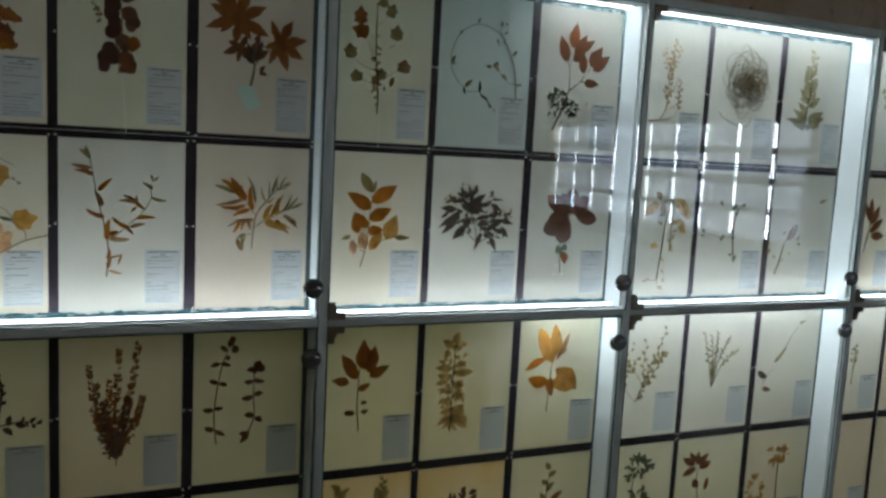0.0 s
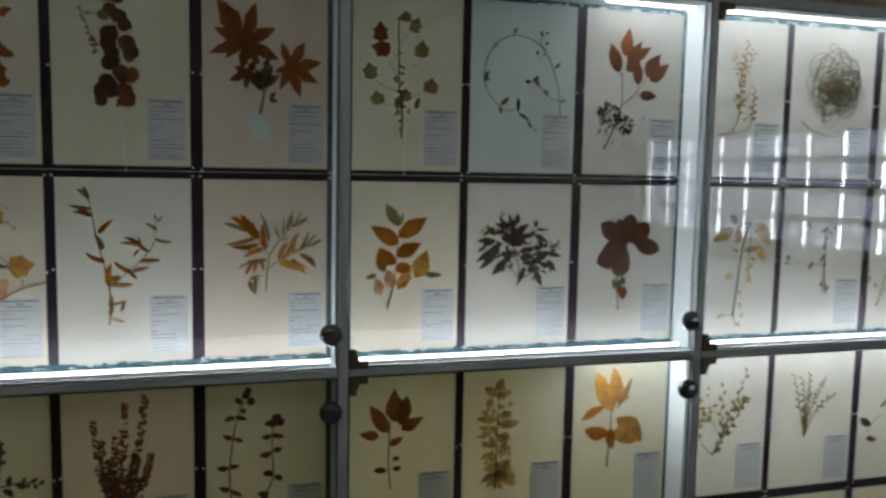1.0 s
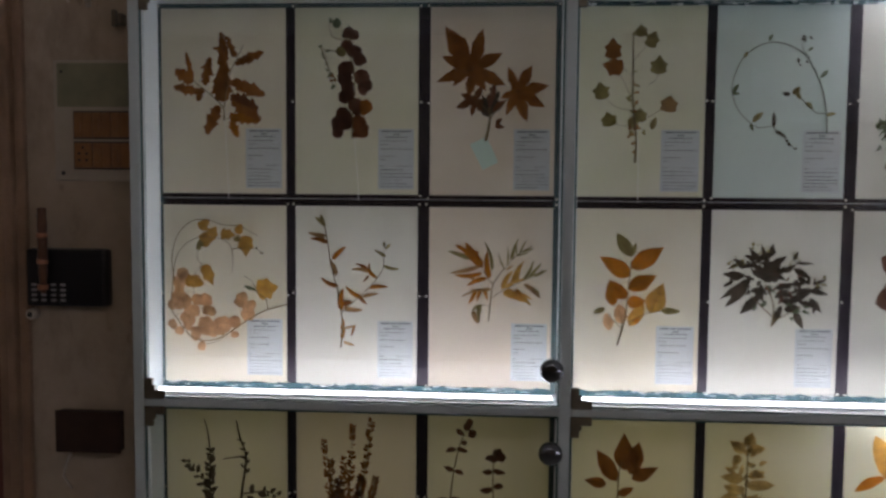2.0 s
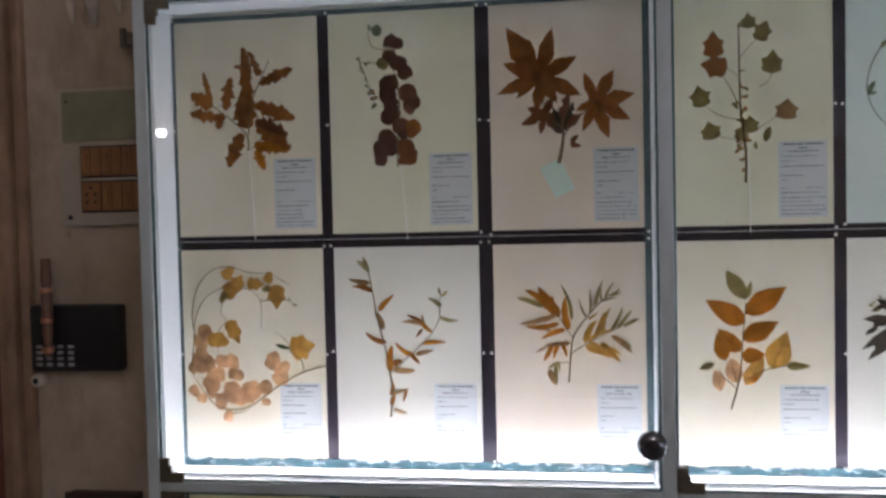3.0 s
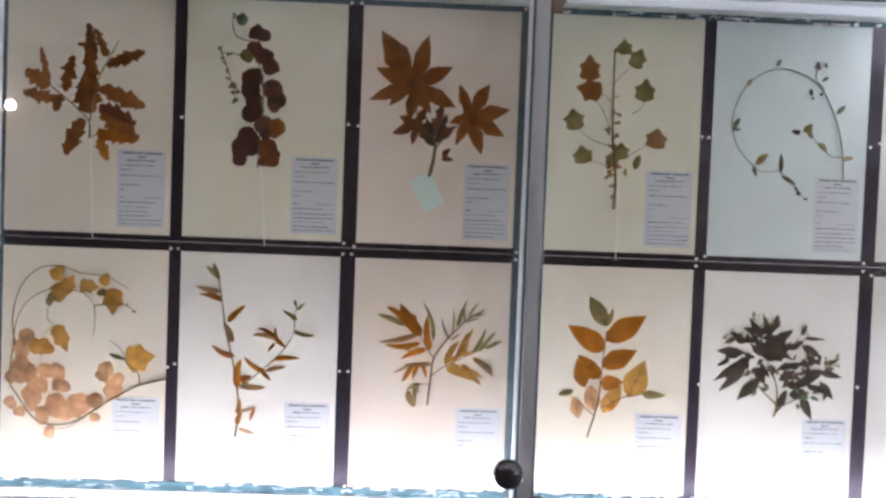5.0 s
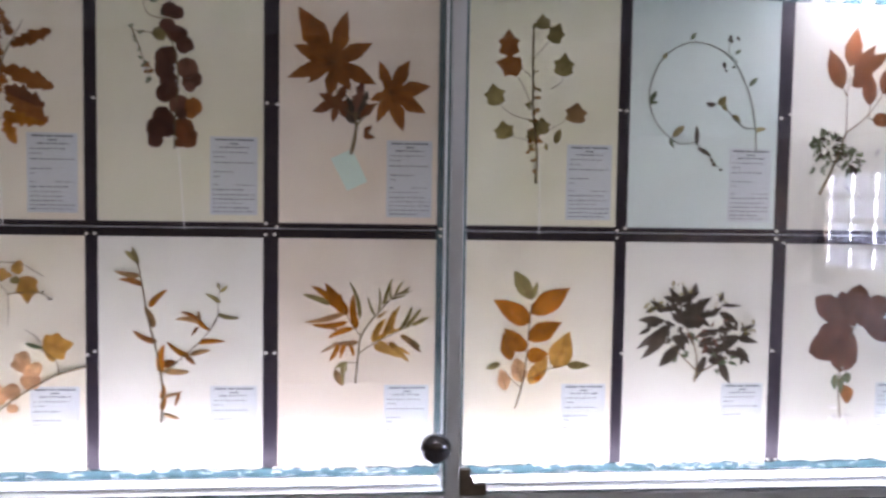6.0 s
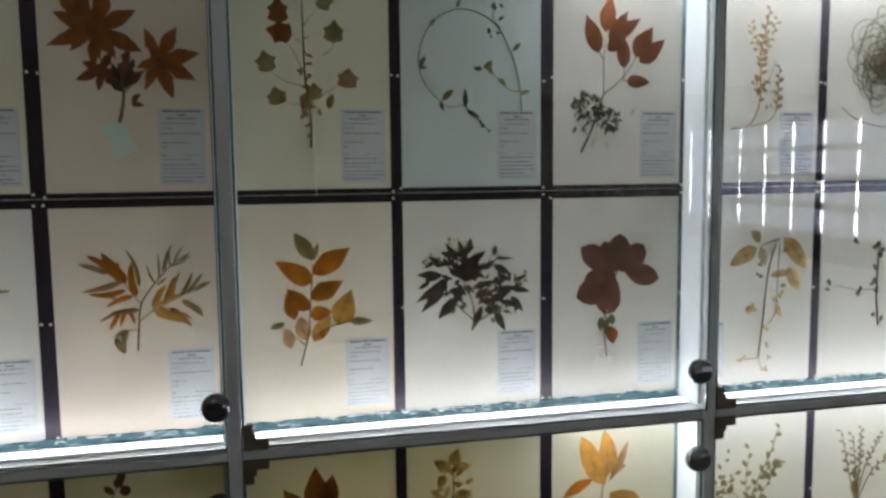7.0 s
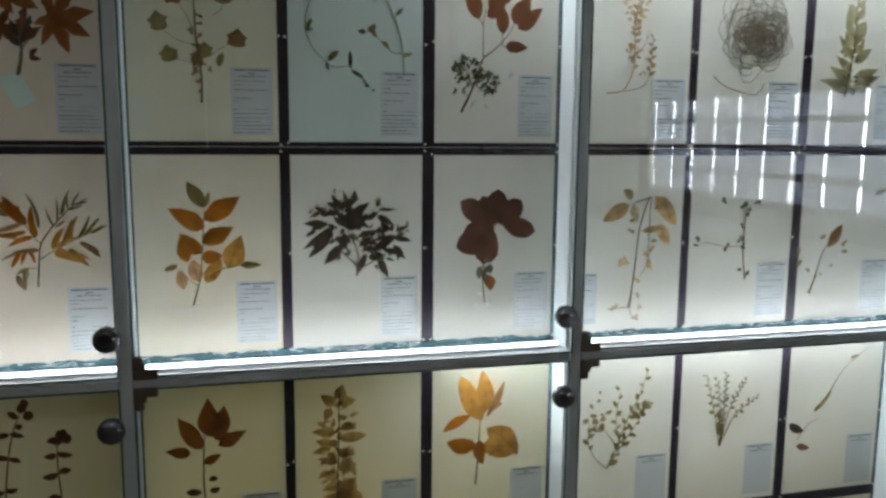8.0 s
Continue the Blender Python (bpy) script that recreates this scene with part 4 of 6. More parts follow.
s.disc(8.3, 31.5, 0.86, "olive", "heart")
s.disc(18.1, 35.7, 1.25, "gold", "heart")
s.disc(17.5, 33.4, 0.86, "olive", "heart")
s.disc(11.4, 34.4, 1.25, "gold", "heart")
s.disc(7.7, 23.2, 1.87, "gold", "heart")
s.disc(6, 23.4, 1.56, "gold", "heart")
s.disc(4.3, 24.7, 1.87, "peach", "heart")
s.disc(3.7, 22.7, 1.97, "peach", "heart")
s.disc(3.6, 20.6, 1.87, "peach", "heart")
s.disc(3.2, 18.7, 2.28, "peach", "heart")
s.disc(5.1, 18.5, 1.87, "peach", "heart")
s.disc(2.1, 17.7, 1.45, "peach", "heart")
s.disc(6.5, 16.2, 1.97, "peach", "heart")
s.disc(5.4, 14.2, 1.97, "peach", "heart")
s.disc(5.6, 12.7, 1.25, "peach", "heart")
s.disc(8, 18.9, 1.56, "peach", "heart")
s.disc(10, 18.9, 1.76, "peach", "heart")
s.disc(10.8, 16.4, 1.76, "peach", "heart")
s.disc(14, 13.3, 2.18, "peach", "heart")
s.disc(16.5, 13.7, 1.76, "peach", "heart")
s.disc(18.5, 19.2, 1.97, "peach", "heart")
s.disc(20.4, 17.5, 1.87, "peach", "heart")
s.disc(19.9, 15.6, 1.76, "peach", "heart")
s.disc(1.9, 12.9, 1.34, "peach", "heart")
s.disc(3.4, 11.4, 1.14, "peach", "heart")
s.disc(7.5, 10.8, 1.76, "peach", "heart")
s.disc(8.9, 8, 1.25, "peach", "heart")
s.disc(16.9, 10.8, 1.03, "peach", "heart")
s.disc(13.6, 11.7, 1.34, "peach", "heart")
s.disc(9.7, 13.8, 1.56, "peach", "heart")
s.leaf(8.7, 14.2, 12.4, 10.2, 4.46, "peach", "heart")
s.leaf(19.1, 22.4, 22.2, 21.5, 0.86, "green", "oval")
s.bits("dark", 23.4, 30.2, 0.39, 22.1, 31.3, 0.35, 10.9, 37.7, 0.30)
s = Specimen(0, 0, 1, 1, 4, "slender branching sprig with narrow amber leaves on cream sheet")
s.stem(10.6, 8.1, 11, 13.5, 10.2, 19.7, 8.5, 26.9, 7.8, 31, 6.9, 36.1, 5.6, 38.6, width=0.34)
s.stem(11, 16.7, 14.6, 20, 18.1, 23.3, 20.5, 27, 20.6, 29.6, 21, 32.7, width=0.22)
s.leaf(7.2, 34.3, 2.7, 35.2, 1.11, "tan", "blade")
s.leaf(7.7, 32.7, 3.4, 33.7, 1.11, "rust", "blade")
s.leaf(8.6, 28.8, 11.8, 32, 1.23, "amber", "blade")
s.leaf(9.6, 25.1, 7.8, 28.9, 1.34, "tan", "blade")
s.leaf(10.1, 22.6, 5.9, 24.6, 1.23, "rust", "blade")
s.leaf(10.8, 16.9, 11.2, 22.2, 1.60, "amber", "blade")
s.leaf(11.2, 17.5, 15.8, 17.2, 1.34, "tan", "blade")
s.leaf(11.2, 18.2, 13.2, 19.1, 1.46, "rust", "blade")
s.leaf(15.7, 20, 11.7, 22.7, 1.12, "amber", "blade")
s.leaf(15.6, 20.2, 19.4, 21.1, 1.01, "tan", "blade")
s.leaf(14.9, 20, 16.6, 18.4, 0.90, "rust", "blade")
s.leaf(17.1, 22.4, 21.9, 22.6, 1.01, "amber", "blade")
s.leaf(17.4, 26.1, 13.1, 26.6, 1.01, "tan", "blade")
s.leaf(17.4, 26.1, 14.1, 28, 0.90, "rust", "blade")
s.leaf(16.8, 26.8, 19.3, 24.5, 1.01, "amber", "blade")
s.leaf(17.6, 26.1, 17.2, 28.2, 0.67, "tan", "blade")
s.leaf(17.2, 25.3, 15.9, 23.6, 0.56, "rust", "blade")
s.leaf(10.7, 12.3, 11.1, 15.1, 1.01, "amber", "blade")
s.leaf(11, 12.7, 14.5, 13.7, 0.67, "tan", "blade")
s.leaf(13.9, 13.5, 13.1, 10.9, 0.67, "rust", "blade")
s.leaf(10.8, 10.2, 11.6, 12.7, 1.12, "amber", "blade")
s.leaf(11.1, 9.6, 14, 8.7, 0.78, "tan", "blade")
s.leaf(6.5, 36.9, 4.5, 38.8, 1.01, "olive", "blade")
s.leaf(6.9, 36.4, 5.8, 39.5, 1.01, "olive", "blade")
s.leaf(21.1, 29.6, 18.4, 31.3, 0.90, "olive", "blade")
s.leaf(20.6, 27.6, 24.4, 26.9, 0.90, "olive", "blade")
s.leaf(21, 31.5, 22.4, 32.8, 0.74, "olive", "blade")
s.leaf(20.8, 32, 20.6, 33.3, 0.56, "olive", "blade")
s = Specimen(0, 0, 1, 2, 2, "feathery compound leaf of tan and amber blades on cream sheet")
s.stem(13.9, 15, 14.3, 19.8, 14.8, 23.4, 16.2, 25.8, 18.5, 28.6, 20.8, 30.9, 23.6, 32.5, width=0.3)
s.stem(14.8, 23.6, 13.4, 25.4, 10.6, 30.2, 8.5, 32.7, width=0.18)
s.stem(14.5, 20.4, 17, 22.2, 22.5, 25, 26.4, 27.2, width=0.2)
s.stem(14.3, 22.2, 11.5, 22.6, 8.7, 21, width=0.14)
s.stem(13.9, 18.8, 11.9, 18.6, 10.4, 17.9, width=0.14)
s.leaf(12.4, 27.4, 8.3, 33.3, 2.28, "amber", "blade")
s.leaf(10.6, 28.8, 5.9, 32.7, 1.58, "amber", "blade")
s.leaf(9.4, 29.4, 4.3, 31.2, 1.21, "olive", "blade")
s.leaf(14, 24.9, 13.4, 31.3, 1.52, "amber", "blade")
s.leaf(10.6, 30.2, 11.3, 31.3, 1.27, "amber", "blade")
s.leaf(14.6, 26.6, 12.5, 33.8, 0.82, "olive", "blade")
s.leaf(12.2, 28, 4.6, 26.1, 1.14, "tan", "blade")
s.leaf(12.4, 26.2, 5.8, 25.7, 1.21, "amber", "blade")
s.leaf(13.5, 25.1, 8.8, 23.2, 1.14, "amber", "blade")
s.leaf(10.6, 24.8, 9.3, 25, 0.57, "tan", "blade")
s.leaf(14.4, 22.5, 9.5, 22.2, 1.08, "tan", "blade")
s.leaf(10.3, 22, 7.5, 20.6, 0.57, "tan", "blade")
s.leaf(10.9, 22.4, 9.2, 19, 1.08, "amber", "blade")
s.leaf(12.1, 22.6, 11.1, 19.5, 0.89, "amber", "blade")
s.leaf(12.7, 22.4, 13.6, 19.8, 0.82, "amber", "blade")
s.leaf(11.5, 18.6, 11.7, 14.4, 0.82, "olive", "blade")
s.leaf(12.5, 18.8, 10, 17.5, 0.76, "olive", "blade")
s.leaf(10.2, 17.5, 11.5, 14.4, 1.33, "tan", "blade")
s.leaf(12, 18.6, 12.2, 16.9, 0.44, "olive", "blade")
s.leaf(16.9, 22.4, 19.3, 26.9, 1.39, "gold", "blade")
s.leaf(18.8, 23.2, 20.9, 28.5, 1.08, "gold", "blade")
s.leaf(20.3, 23.8, 21.9, 29.3, 0.95, "gold", "blade")
s.leaf(21.7, 24.5, 24.1, 29.3, 0.82, "olive", "blade")
s.leaf(22.9, 25, 25.9, 28.8, 0.82, "olive", "blade")
s.leaf(24.1, 25.5, 27.3, 27.2, 0.70, "olive", "blade")
s.leaf(17.1, 22, 22.2, 19.7, 1.84, "gold", "blade")
s.leaf(17.8, 22.6, 21, 21, 1.27, "gold", "blade")
s.leaf(19.8, 22.6, 23.6, 18.8, 1.27, "gold", "blade")
s.leaf(21.4, 21.6, 23.8, 20.2, 0.76, "gold", "blade")
s.leaf(21.9, 23.9, 25.8, 20.5, 1.27, "tan", "blade")
s.leaf(23.5, 23, 25.7, 21.5, 0.63, "olive", "blade")
s.leaf(17.4, 22.8, 22.5, 25, 0.82, "gold", "blade")
s.leaf(17.3, 27.3, 16, 31, 0.44, "olive", "blade")
s.leaf(18, 28, 18, 32.8, 0.44, "olive", "blade")
s.leaf(18.7, 29.3, 19.2, 31.7, 0.44, "olive", "blade")
s.leaf(19.1, 29.5, 20.6, 34.4, 0.70, "olive", "blade")
s.leaf(20.3, 30.3, 20.2, 33, 0.44, "olive", "blade")
s.leaf(20.8, 30.9, 22.6, 34, 0.47, "olive", "blade")
s.leaf(21.3, 31.4, 24.1, 32, 0.47, "olive", "blade")
s.leaf(20.4, 30.3, 23.1, 31.1, 0.42, "olive", "blade")
s.leaf(17.7, 26.9, 19.5, 28.2, 0.57, "tan", "blade")
s.leaf(22.4, 31.3, 23.8, 32.8, 0.38, "olive", "blade")
s = Specimen(1, 0, 1, 0, 0, "bright amber oval leaves on a short stem on cream sheet")
s.stem(11.1, 10, 12.2, 13.9, 12.9, 17.5, 13.4, 24.5, 13.9, 29.7, width=0.36)
s.stem(13.4, 15.5, 17.7, 17.6, 21.5, 18.2, width=0.24)
s.stem(12.2, 13.9, 10.1, 15.8, 8.9, 17.6, width=0.18)
s.leaf(13.9, 30.4, 10.5, 35.8, 2.86, "olive", "oval")
s.leaf(14.1, 30.6, 14.9, 33.9, 1.07, "olive", "point")
s.leaf(20.8, 18.2, 25.3, 18.1, 1.78, "olive", "point")
s.leaf(8.2, 18.5, 5.4, 17.5, 1.34, "olive", "point")
s.leaf(13.8, 26.1, 6.7, 30.4, 4.09, "amber", "point")
s.leaf(13.7, 27.8, 21.2, 32.7, 4.28, "amber", "point")
s.leaf(13.2, 23, 19.7, 26.3, 3.75, "amber", "point")
s.leaf(12.9, 20.8, 8.8, 25.1, 3.21, "amber", "point")
s.leaf(10.2, 19.1, 8.6, 24.4, 2.78, "amber", "point")
s.leaf(13.1, 19.9, 17.3, 20.3, 3.21, "amber", "point")
s.leaf(18.4, 17.5, 21.2, 24.6, 4.64, "gold", "point")
s.leaf(13.7, 14.6, 17.1, 19.8, 3.21, "gold", "point")
s.leaf(14.3, 15.2, 16.2, 17.3, 2.14, "amber", "point")
s.leaf(12.2, 15, 11.2, 19.6, 3.21, "peach", "oval")
s.leaf(9.3, 13.4, 8.3, 17.5, 2.29, "peach", "oval")
s = Specimen(1, 0, 0, 1, 3, "fine green vine curled in a ring on pale blue-green sheet")
s.stem(24.4, 14.7, 24, 19.9, 22.6, 25.5, 19.7, 30.9, 16.2, 33.5, 11.7, 34.4, 7.7, 32.8, 5.1, 29.9, 3.6, 25.6, 3.8, 22.4, 5.2, 19.2, 8, 16.5, 9.7, 15.6, 12.6, 16, width=0.3, tint="vine")
s.stem(12.6, 16, 14.3, 14.3, 16, 12.7, 17.7, 10.8, width=0.22, tint="vine")
s.stem(23.9, 18.8, 21.9, 19, 19.6, 21, 17.9, 23.2, width=0.22, tint="vine")
s.stem(20.2, 30.9, 18.5, 33, 19.1, 35.7, width=0.22, tint="vine")
s.leaf(5, 25.3, 3.8, 22.5, 0.9, "green", "oval")
s.leaf(3.8, 23.1, 5.3, 23.2, 0.66, "green", "oval")
s.leaf(7.8, 16.7, 8.6, 14.8, 0.7, "green", "oval")
s.leaf(22.6, 26.6, 24.3, 28.3, 0.88, "green", "oval")
s.leaf(11.2, 34.7, 12.1, 36.2, 0.77, "green", "oval")
s.leaf(19.7, 32.4, 20.9, 33.2, 0.66, "green", "oval")
s.leaf(8.2, 16.8, 10.5, 19, 1.32, "olive", "oval")
s.leaf(16.7, 23.1, 18.3, 24.7, 1.43, "olive", "oval")
s.leaf(17.5, 23.7, 18.5, 21.9, 0.99, "olive", "oval")
s.leaf(19.5, 21.2, 21.2, 19.7, 0.99, "olive", "oval")
s.leaf(24.1, 18.2, 26.3, 18.8, 0.88, "olive", "oval")
s.leaf(6, 31, 6.7, 32.4, 0.88, "olive", "oval")
s.leaf(12.9, 15.4, 12.8, 19.2, 0.88, "dark", "oval")
s.leaf(13.1, 15, 15.8, 13.4, 0.88, "dark", "oval")
s.leaf(16.3, 23.1, 14.5, 23.3, 0.99, "dark", "oval")
s.leaf(17.6, 31, 17.8, 29.7, 0.7, "dark", "oval")
s.bits("dark", 16.1, 12.4, 0.77, 17.8, 10.8, 0.44, 18.9, 35.2, 0.66, 20.4, 35.4, 0.44, 18.3, 29.5, 0.4, 19.7, 30.3, 0.44)
s = Specimen(1, 0, 0, 2, 4, "copper oval leaves on a forked stem over a dark flower cluster")
s.stem(10.9, 18.5, 10.8, 24.7, 11.2, 29.3, width=0.22)
s.stem(10.8, 25.3, 9.6, 27.2, width=0.24)
s.stem(10.9, 18.5, 14, 20.8, 16.5, 23.7, 18, 26, width=0.3)
s.stem(15.3, 21.4, 15.4, 23.9, width=0.24)
s.stem(15, 21.2, 16.8, 21.1, width=0.22)
s.stem(6, 6.7, 8.4, 11.6, 10.9, 18.5, width=0.6)
s.stem(8.4, 11.6, 7.7, 14.5, 6.5, 16.2, width=0.16)
s.stem(10, 15.6, 12.1, 15.6, 13.4, 14.9, width=0.16)
s.leaf(9.8, 26.7, 7, 34.2, 3.74, "copper", "point")
s.leaf(11.2, 30.8, 12.4, 38.5, 3.52, "copper", "point")
s.leaf(12, 29.1, 16.2, 35.2, 2.97, "copper", "point")
s.leaf(12.6, 29.5, 19, 33.8, 3.08, "copper", "point")
s.leaf(11.7, 27.2, 16.1, 30.8, 3.08, "copper", "point")
s.leaf(15.4, 23.7, 15, 30.5, 3.08, "copper", "point")
s.leaf(17.8, 26, 21.7, 32.2, 4.32, "copper", "point")
s.leaf(18.8, 24.9, 24.5, 29.7, 3.72, "copper", "point")
s.leaf(16, 21.1, 21.2, 21, 2.86, "copper", "point")
# white shapes stand in for a reflection in the door glass
s.leaf(16.8, 13.9, 17.9, 15.9, 0.84, "white", "oval")
s.leaf(16, 9.9, 17.2, 11.2, 0.88, "white", "oval")
s.leaf(11.3, 8.7, 12.3, 7.3, 0.6, "white", "oval")
s.leaf(9.6, 9.9, 8, 7.3, 0.88, "white", "oval")
s.leaf(14.1, 7.3, 14.6, 5.9, 0.48, "white", "oval")
s.clump("green", 7.1, 15.6, 2.86, 2.5, 44, 1.34)
s.clump("dark", 7.5, 16, 2.68, 2.5, 26, 1.34)
s.clump("green", 12.2, 12.9, 2.14, 2.14, 40, 1.25)
s.clump("dark", 12, 12.9, 1.96, 1.96, 22, 1.16)
s.clump("green", 5.8, 11, 1.25, 0.71, 7, 1.16)
s.clump("dark", 10, 13.4, 2.68, 2.68, 14, 0.89)
s = Specimen(1, 0, 1, 1, 4, "bushy dark leafy twig with small flower heads on white sheet")
s.stem(13.9, 14.9, 14.3, 19, 13.3, 22.8, 11.9, 25.5, width=0.36)
s.stem(14.1, 17.2, 11, 20.1, 9.2, 22, width=0.3)
s.stem(14.1, 16.3, 17.4, 18, 20.2, 19.8, width=0.33)
s.leaf(9.2, 25.6, 2.3, 21.1, 1.98, "dark", "point")
s.leaf(8.3, 23.8, 3.4, 19.2, 1.98, "dark", "point")
s.leaf(11, 21.9, 6.8, 17.7, 2.38, "dark", "point")
s.leaf(7.4, 26.6, 2.6, 26.7, 1.72, "dark", "point")
s.leaf(8.3, 28.3, 4.8, 30.4, 1.43, "dark", "point")
s.leaf(11.1, 29.2, 8.4, 33, 1.45, "dark", "point")
s.leaf(12, 31, 11.1, 33.5, 1.06, "dark", "point")
s.leaf(13.4, 31.2, 13.7, 33.9, 1.29, "dark", "point")
s.leaf(10.2, 30.1, 14.6, 32, 1.72, "dark", "point")
s.leaf(12.9, 28.3, 16.9, 31.1, 1.86, "dark", "point")
s.leaf(11.9, 26.3, 16.9, 27.8, 1.85, "dark", "point")
s.leaf(14.7, 25, 12.9, 29.9, 1.85, "dark", "point")
s.leaf(9.2, 27.4, 13.6, 26.2, 1.98, "dark", "point")
s.leaf(10.1, 23.9, 11.9, 20.8, 2.15, "dark", "point")
s.leaf(14.2, 23.7, 18.6, 24.9, 1.43, "dark", "point")
s.leaf(16.1, 27.3, 19, 29.2, 1.32, "dark", "point")
s.leaf(18.4, 30, 19.2, 32.2, 0.93, "dark", "point")
s.leaf(18.7, 29.5, 22.9, 29.4, 0.73, "dark", "point")
s.leaf(18.4, 28.2, 22.3, 26, 1.58, "dark", "point")
s.leaf(19.3, 26.3, 21.9, 24.7, 1.19, "dark", "point")
s.leaf(16, 19.9, 14, 15.1, 1.58, "dark", "point")
s.leaf(17.4, 20.8, 22.3, 22.7, 1.72, "dark", "point")
s.leaf(19.3, 22.6, 23.2, 23.6, 1.72, "dark", "point")
s.leaf(22.1, 23.4, 26.3, 22.4, 1.43, "dark", "point")
s.leaf(22.1, 21.6, 24.8, 18.3, 1.58, "dark", "point")
s.leaf(20.2, 20.7, 24.2, 19.5, 1.45, "dark", "point")
s.leaf(18.8, 18.7, 21, 14.3, 1.72, "dark", "point")
s.leaf(16.5, 19, 20.4, 19.4, 2.01, "dark", "point")
s.leaf(21.4, 23.5, 18.3, 20.6, 2.01, "dark", "point")
s.leaf(23, 24.8, 25.7, 25.9, 0.93, "dark", "point")
s.leaf(14.6, 21.8, 17.6, 23.6, 1.58, "dark", "point")
s.leaf(6.5, 23.9, 4.6, 20.1, 1.72, "dark", "point")
s.leaf(13.5, 25, 9.3, 29.4, 2.29, "dark", "point")
s.leaf(14.7, 29.1, 11.9, 26.3, 2.12, "dark", "point")
s.leaf(23.5, 20.6, 23, 18, 1.06, "dark", "point")
s.leaf(6.6, 29.3, 3.9, 28, 0.93, "dark", "point")
s.leaf(5.2, 25.2, 2.9, 23.9, 1.00, "dark", "point")
s.clump("dark", 10.6, 26.6, 4.9, 3.6, 46, 2.2)
s.clump("dark", 20.4, 22.2, 3.9, 3.0, 30, 1.9)
s.clump("maroon", 17.5, 23.5, 4.5, 4.0, 10, 1.8)
s.clump("olive", 5.7, 29.7, 1.93, 1.16, 16, 0.97)
s.clump("olive", 18.4, 30.5, 0.89, 1.43, 10, 0.8)
s.clump("olive", 24, 25.3, 1.74, 0.97, 12, 0.97)
s.clump("olive", 10.7, 32.6, 2.51, 0.77, 12, 0.97)
s.clump("green", 15.6, 20.8, 5.8, 3.87, 12, 1.74)
s = Specimen(1, 0, 1, 2, 4, "large maroon oval leaves on a short stem on white sheet")
s.stem(12.1, 7.9, 11.7, 11.7, 11.6, 16.3, 13.7, 23.9, 14.5, 25.7, width=0.34)
s.leaf(14.2, 25.6, 6.1, 31.1, 4.88, "maroon", "obovate")
s.leaf(12.9, 26.6, 11.4, 32.3, 3.00, "maroon", "obovate")
s.leaf(14.2, 25.5, 15, 33.7, 5.63, "maroon", "obovate")
s.leaf(15.1, 25.6, 20.5, 31.2, 4.88, "maroon", "obovate")
s.leaf(15.6, 26.1, 24, 23.8, 4.60, "maroon", "obovate")
s.leaf(14.3, 25.2, 6.8, 22, 6.01, "maroon", "obovate")
s.leaf(14.4, 23.4, 5.2, 20.6, 5.63, "maroon", "obovate")
s.leaf(13.7, 24.8, 11.6, 16.7, 5.82, "maroon", "obovate")
s.leaf(12.8, 14.2, 13.5, 10.4, 2.53, "rust", "oval")
s.leaf(10.9, 16.3, 10.8, 13.2, 1.41, "green", "oval")
s.leaf(13.1, 16.7, 13.4, 14.4, 1.60, "green", "oval")
s.leaf(12.3, 16.2, 12.1, 12.2, 1.13, "green", "oval")
s.leaf(11.7, 9.7, 9, 10.2, 0.94, "white", "point")
s.leaf(12, 8.1, 14.6, 8.2, 0.66, "white", "point")
s.leaf(11.5, 8.6, 9, 6.6, 1.22, "white", "point")
s.leaf(12.5, 7.7, 14, 5.8, 1.22, "white", "point")
s.leaf(11.8, 17.6, 12.5, 17.4, 0.75, "white", "point")
s.leaf(21.3, 21.5, 22.5, 21.1, 0.56, "white", "point")
s = Specimen(2, 0, 0, 0, 4, "wispy tan sprig curving at its foot on white sheet")
s.stem(8.2, 11.5, 12.3, 12.2, 14.6, 16.3, 14.9, 21.6, 14.8, 27.9, 16.6, 36.5, width=0.36, tint="tan")
s.stem(12.7, 12, 17.5, 13.3, 19.0, 17, 19.4, 24.5, width=0.2)
s.stem(14.9, 20, 17.2, 22.5, 18.4, 26, width=0.16, tint="tan")
s.sprig("tan", 12, 1.5, 14.8, 16.6, 15, 25.4, 15.3, 31)
s.sprig("pale", 12, 1.5, 14.9, 24, 15.8, 31, 16.8, 37)
s.sprig("pale", 9, 1.4, 14.8, 27, 12.8, 30.5, 12.2, 34)
s.sprig("pale", 8, 1.4, 15.4, 29, 17.6, 31.5, 18.6, 35)
s.sprig("tan", 10, 1.3, 18.6, 15.4, 19.3, 20, 19.4, 25)
s.clump("pale", 16.6, 18.6, 1.9, 3.4, 9, 1.3)
s.clump("tan", 14.6, 21.5, 1.3, 3.2, 8, 1.2)
s = Specimen(2, 0, 0, 1, 4, "grey-green tangled mass of fine threadlike stems on sheet")
s.tangle("wisp", 15, 26.3, 10.6, 13.6, 40)
s.tangle("wisp", 15.2, 24.9, 9.0, 10.4, 18)
s.tangle("stalk", 16.1, 25.9, 8.09, 5.78, 34)
s.tangle("maroon", 17.1, 25.8, 6.93, 4.04, 14)
s.tangle("dark", 15.6, 22.6, 7.5, 8.5, 8)
s.stem(4, 16.1, 7.6, 13.6, 14.6, 11.9, 17.1, 13, 17.8, 14.9, width=0.25)
s = Specimen(2, 0, 0, 2, 4, "upright olive-green leafy sprig on white sheet")
s.stem(9.8, 12, 11.7, 23.8, 11.6, 32.7, 12.4, 39, width=0.37)
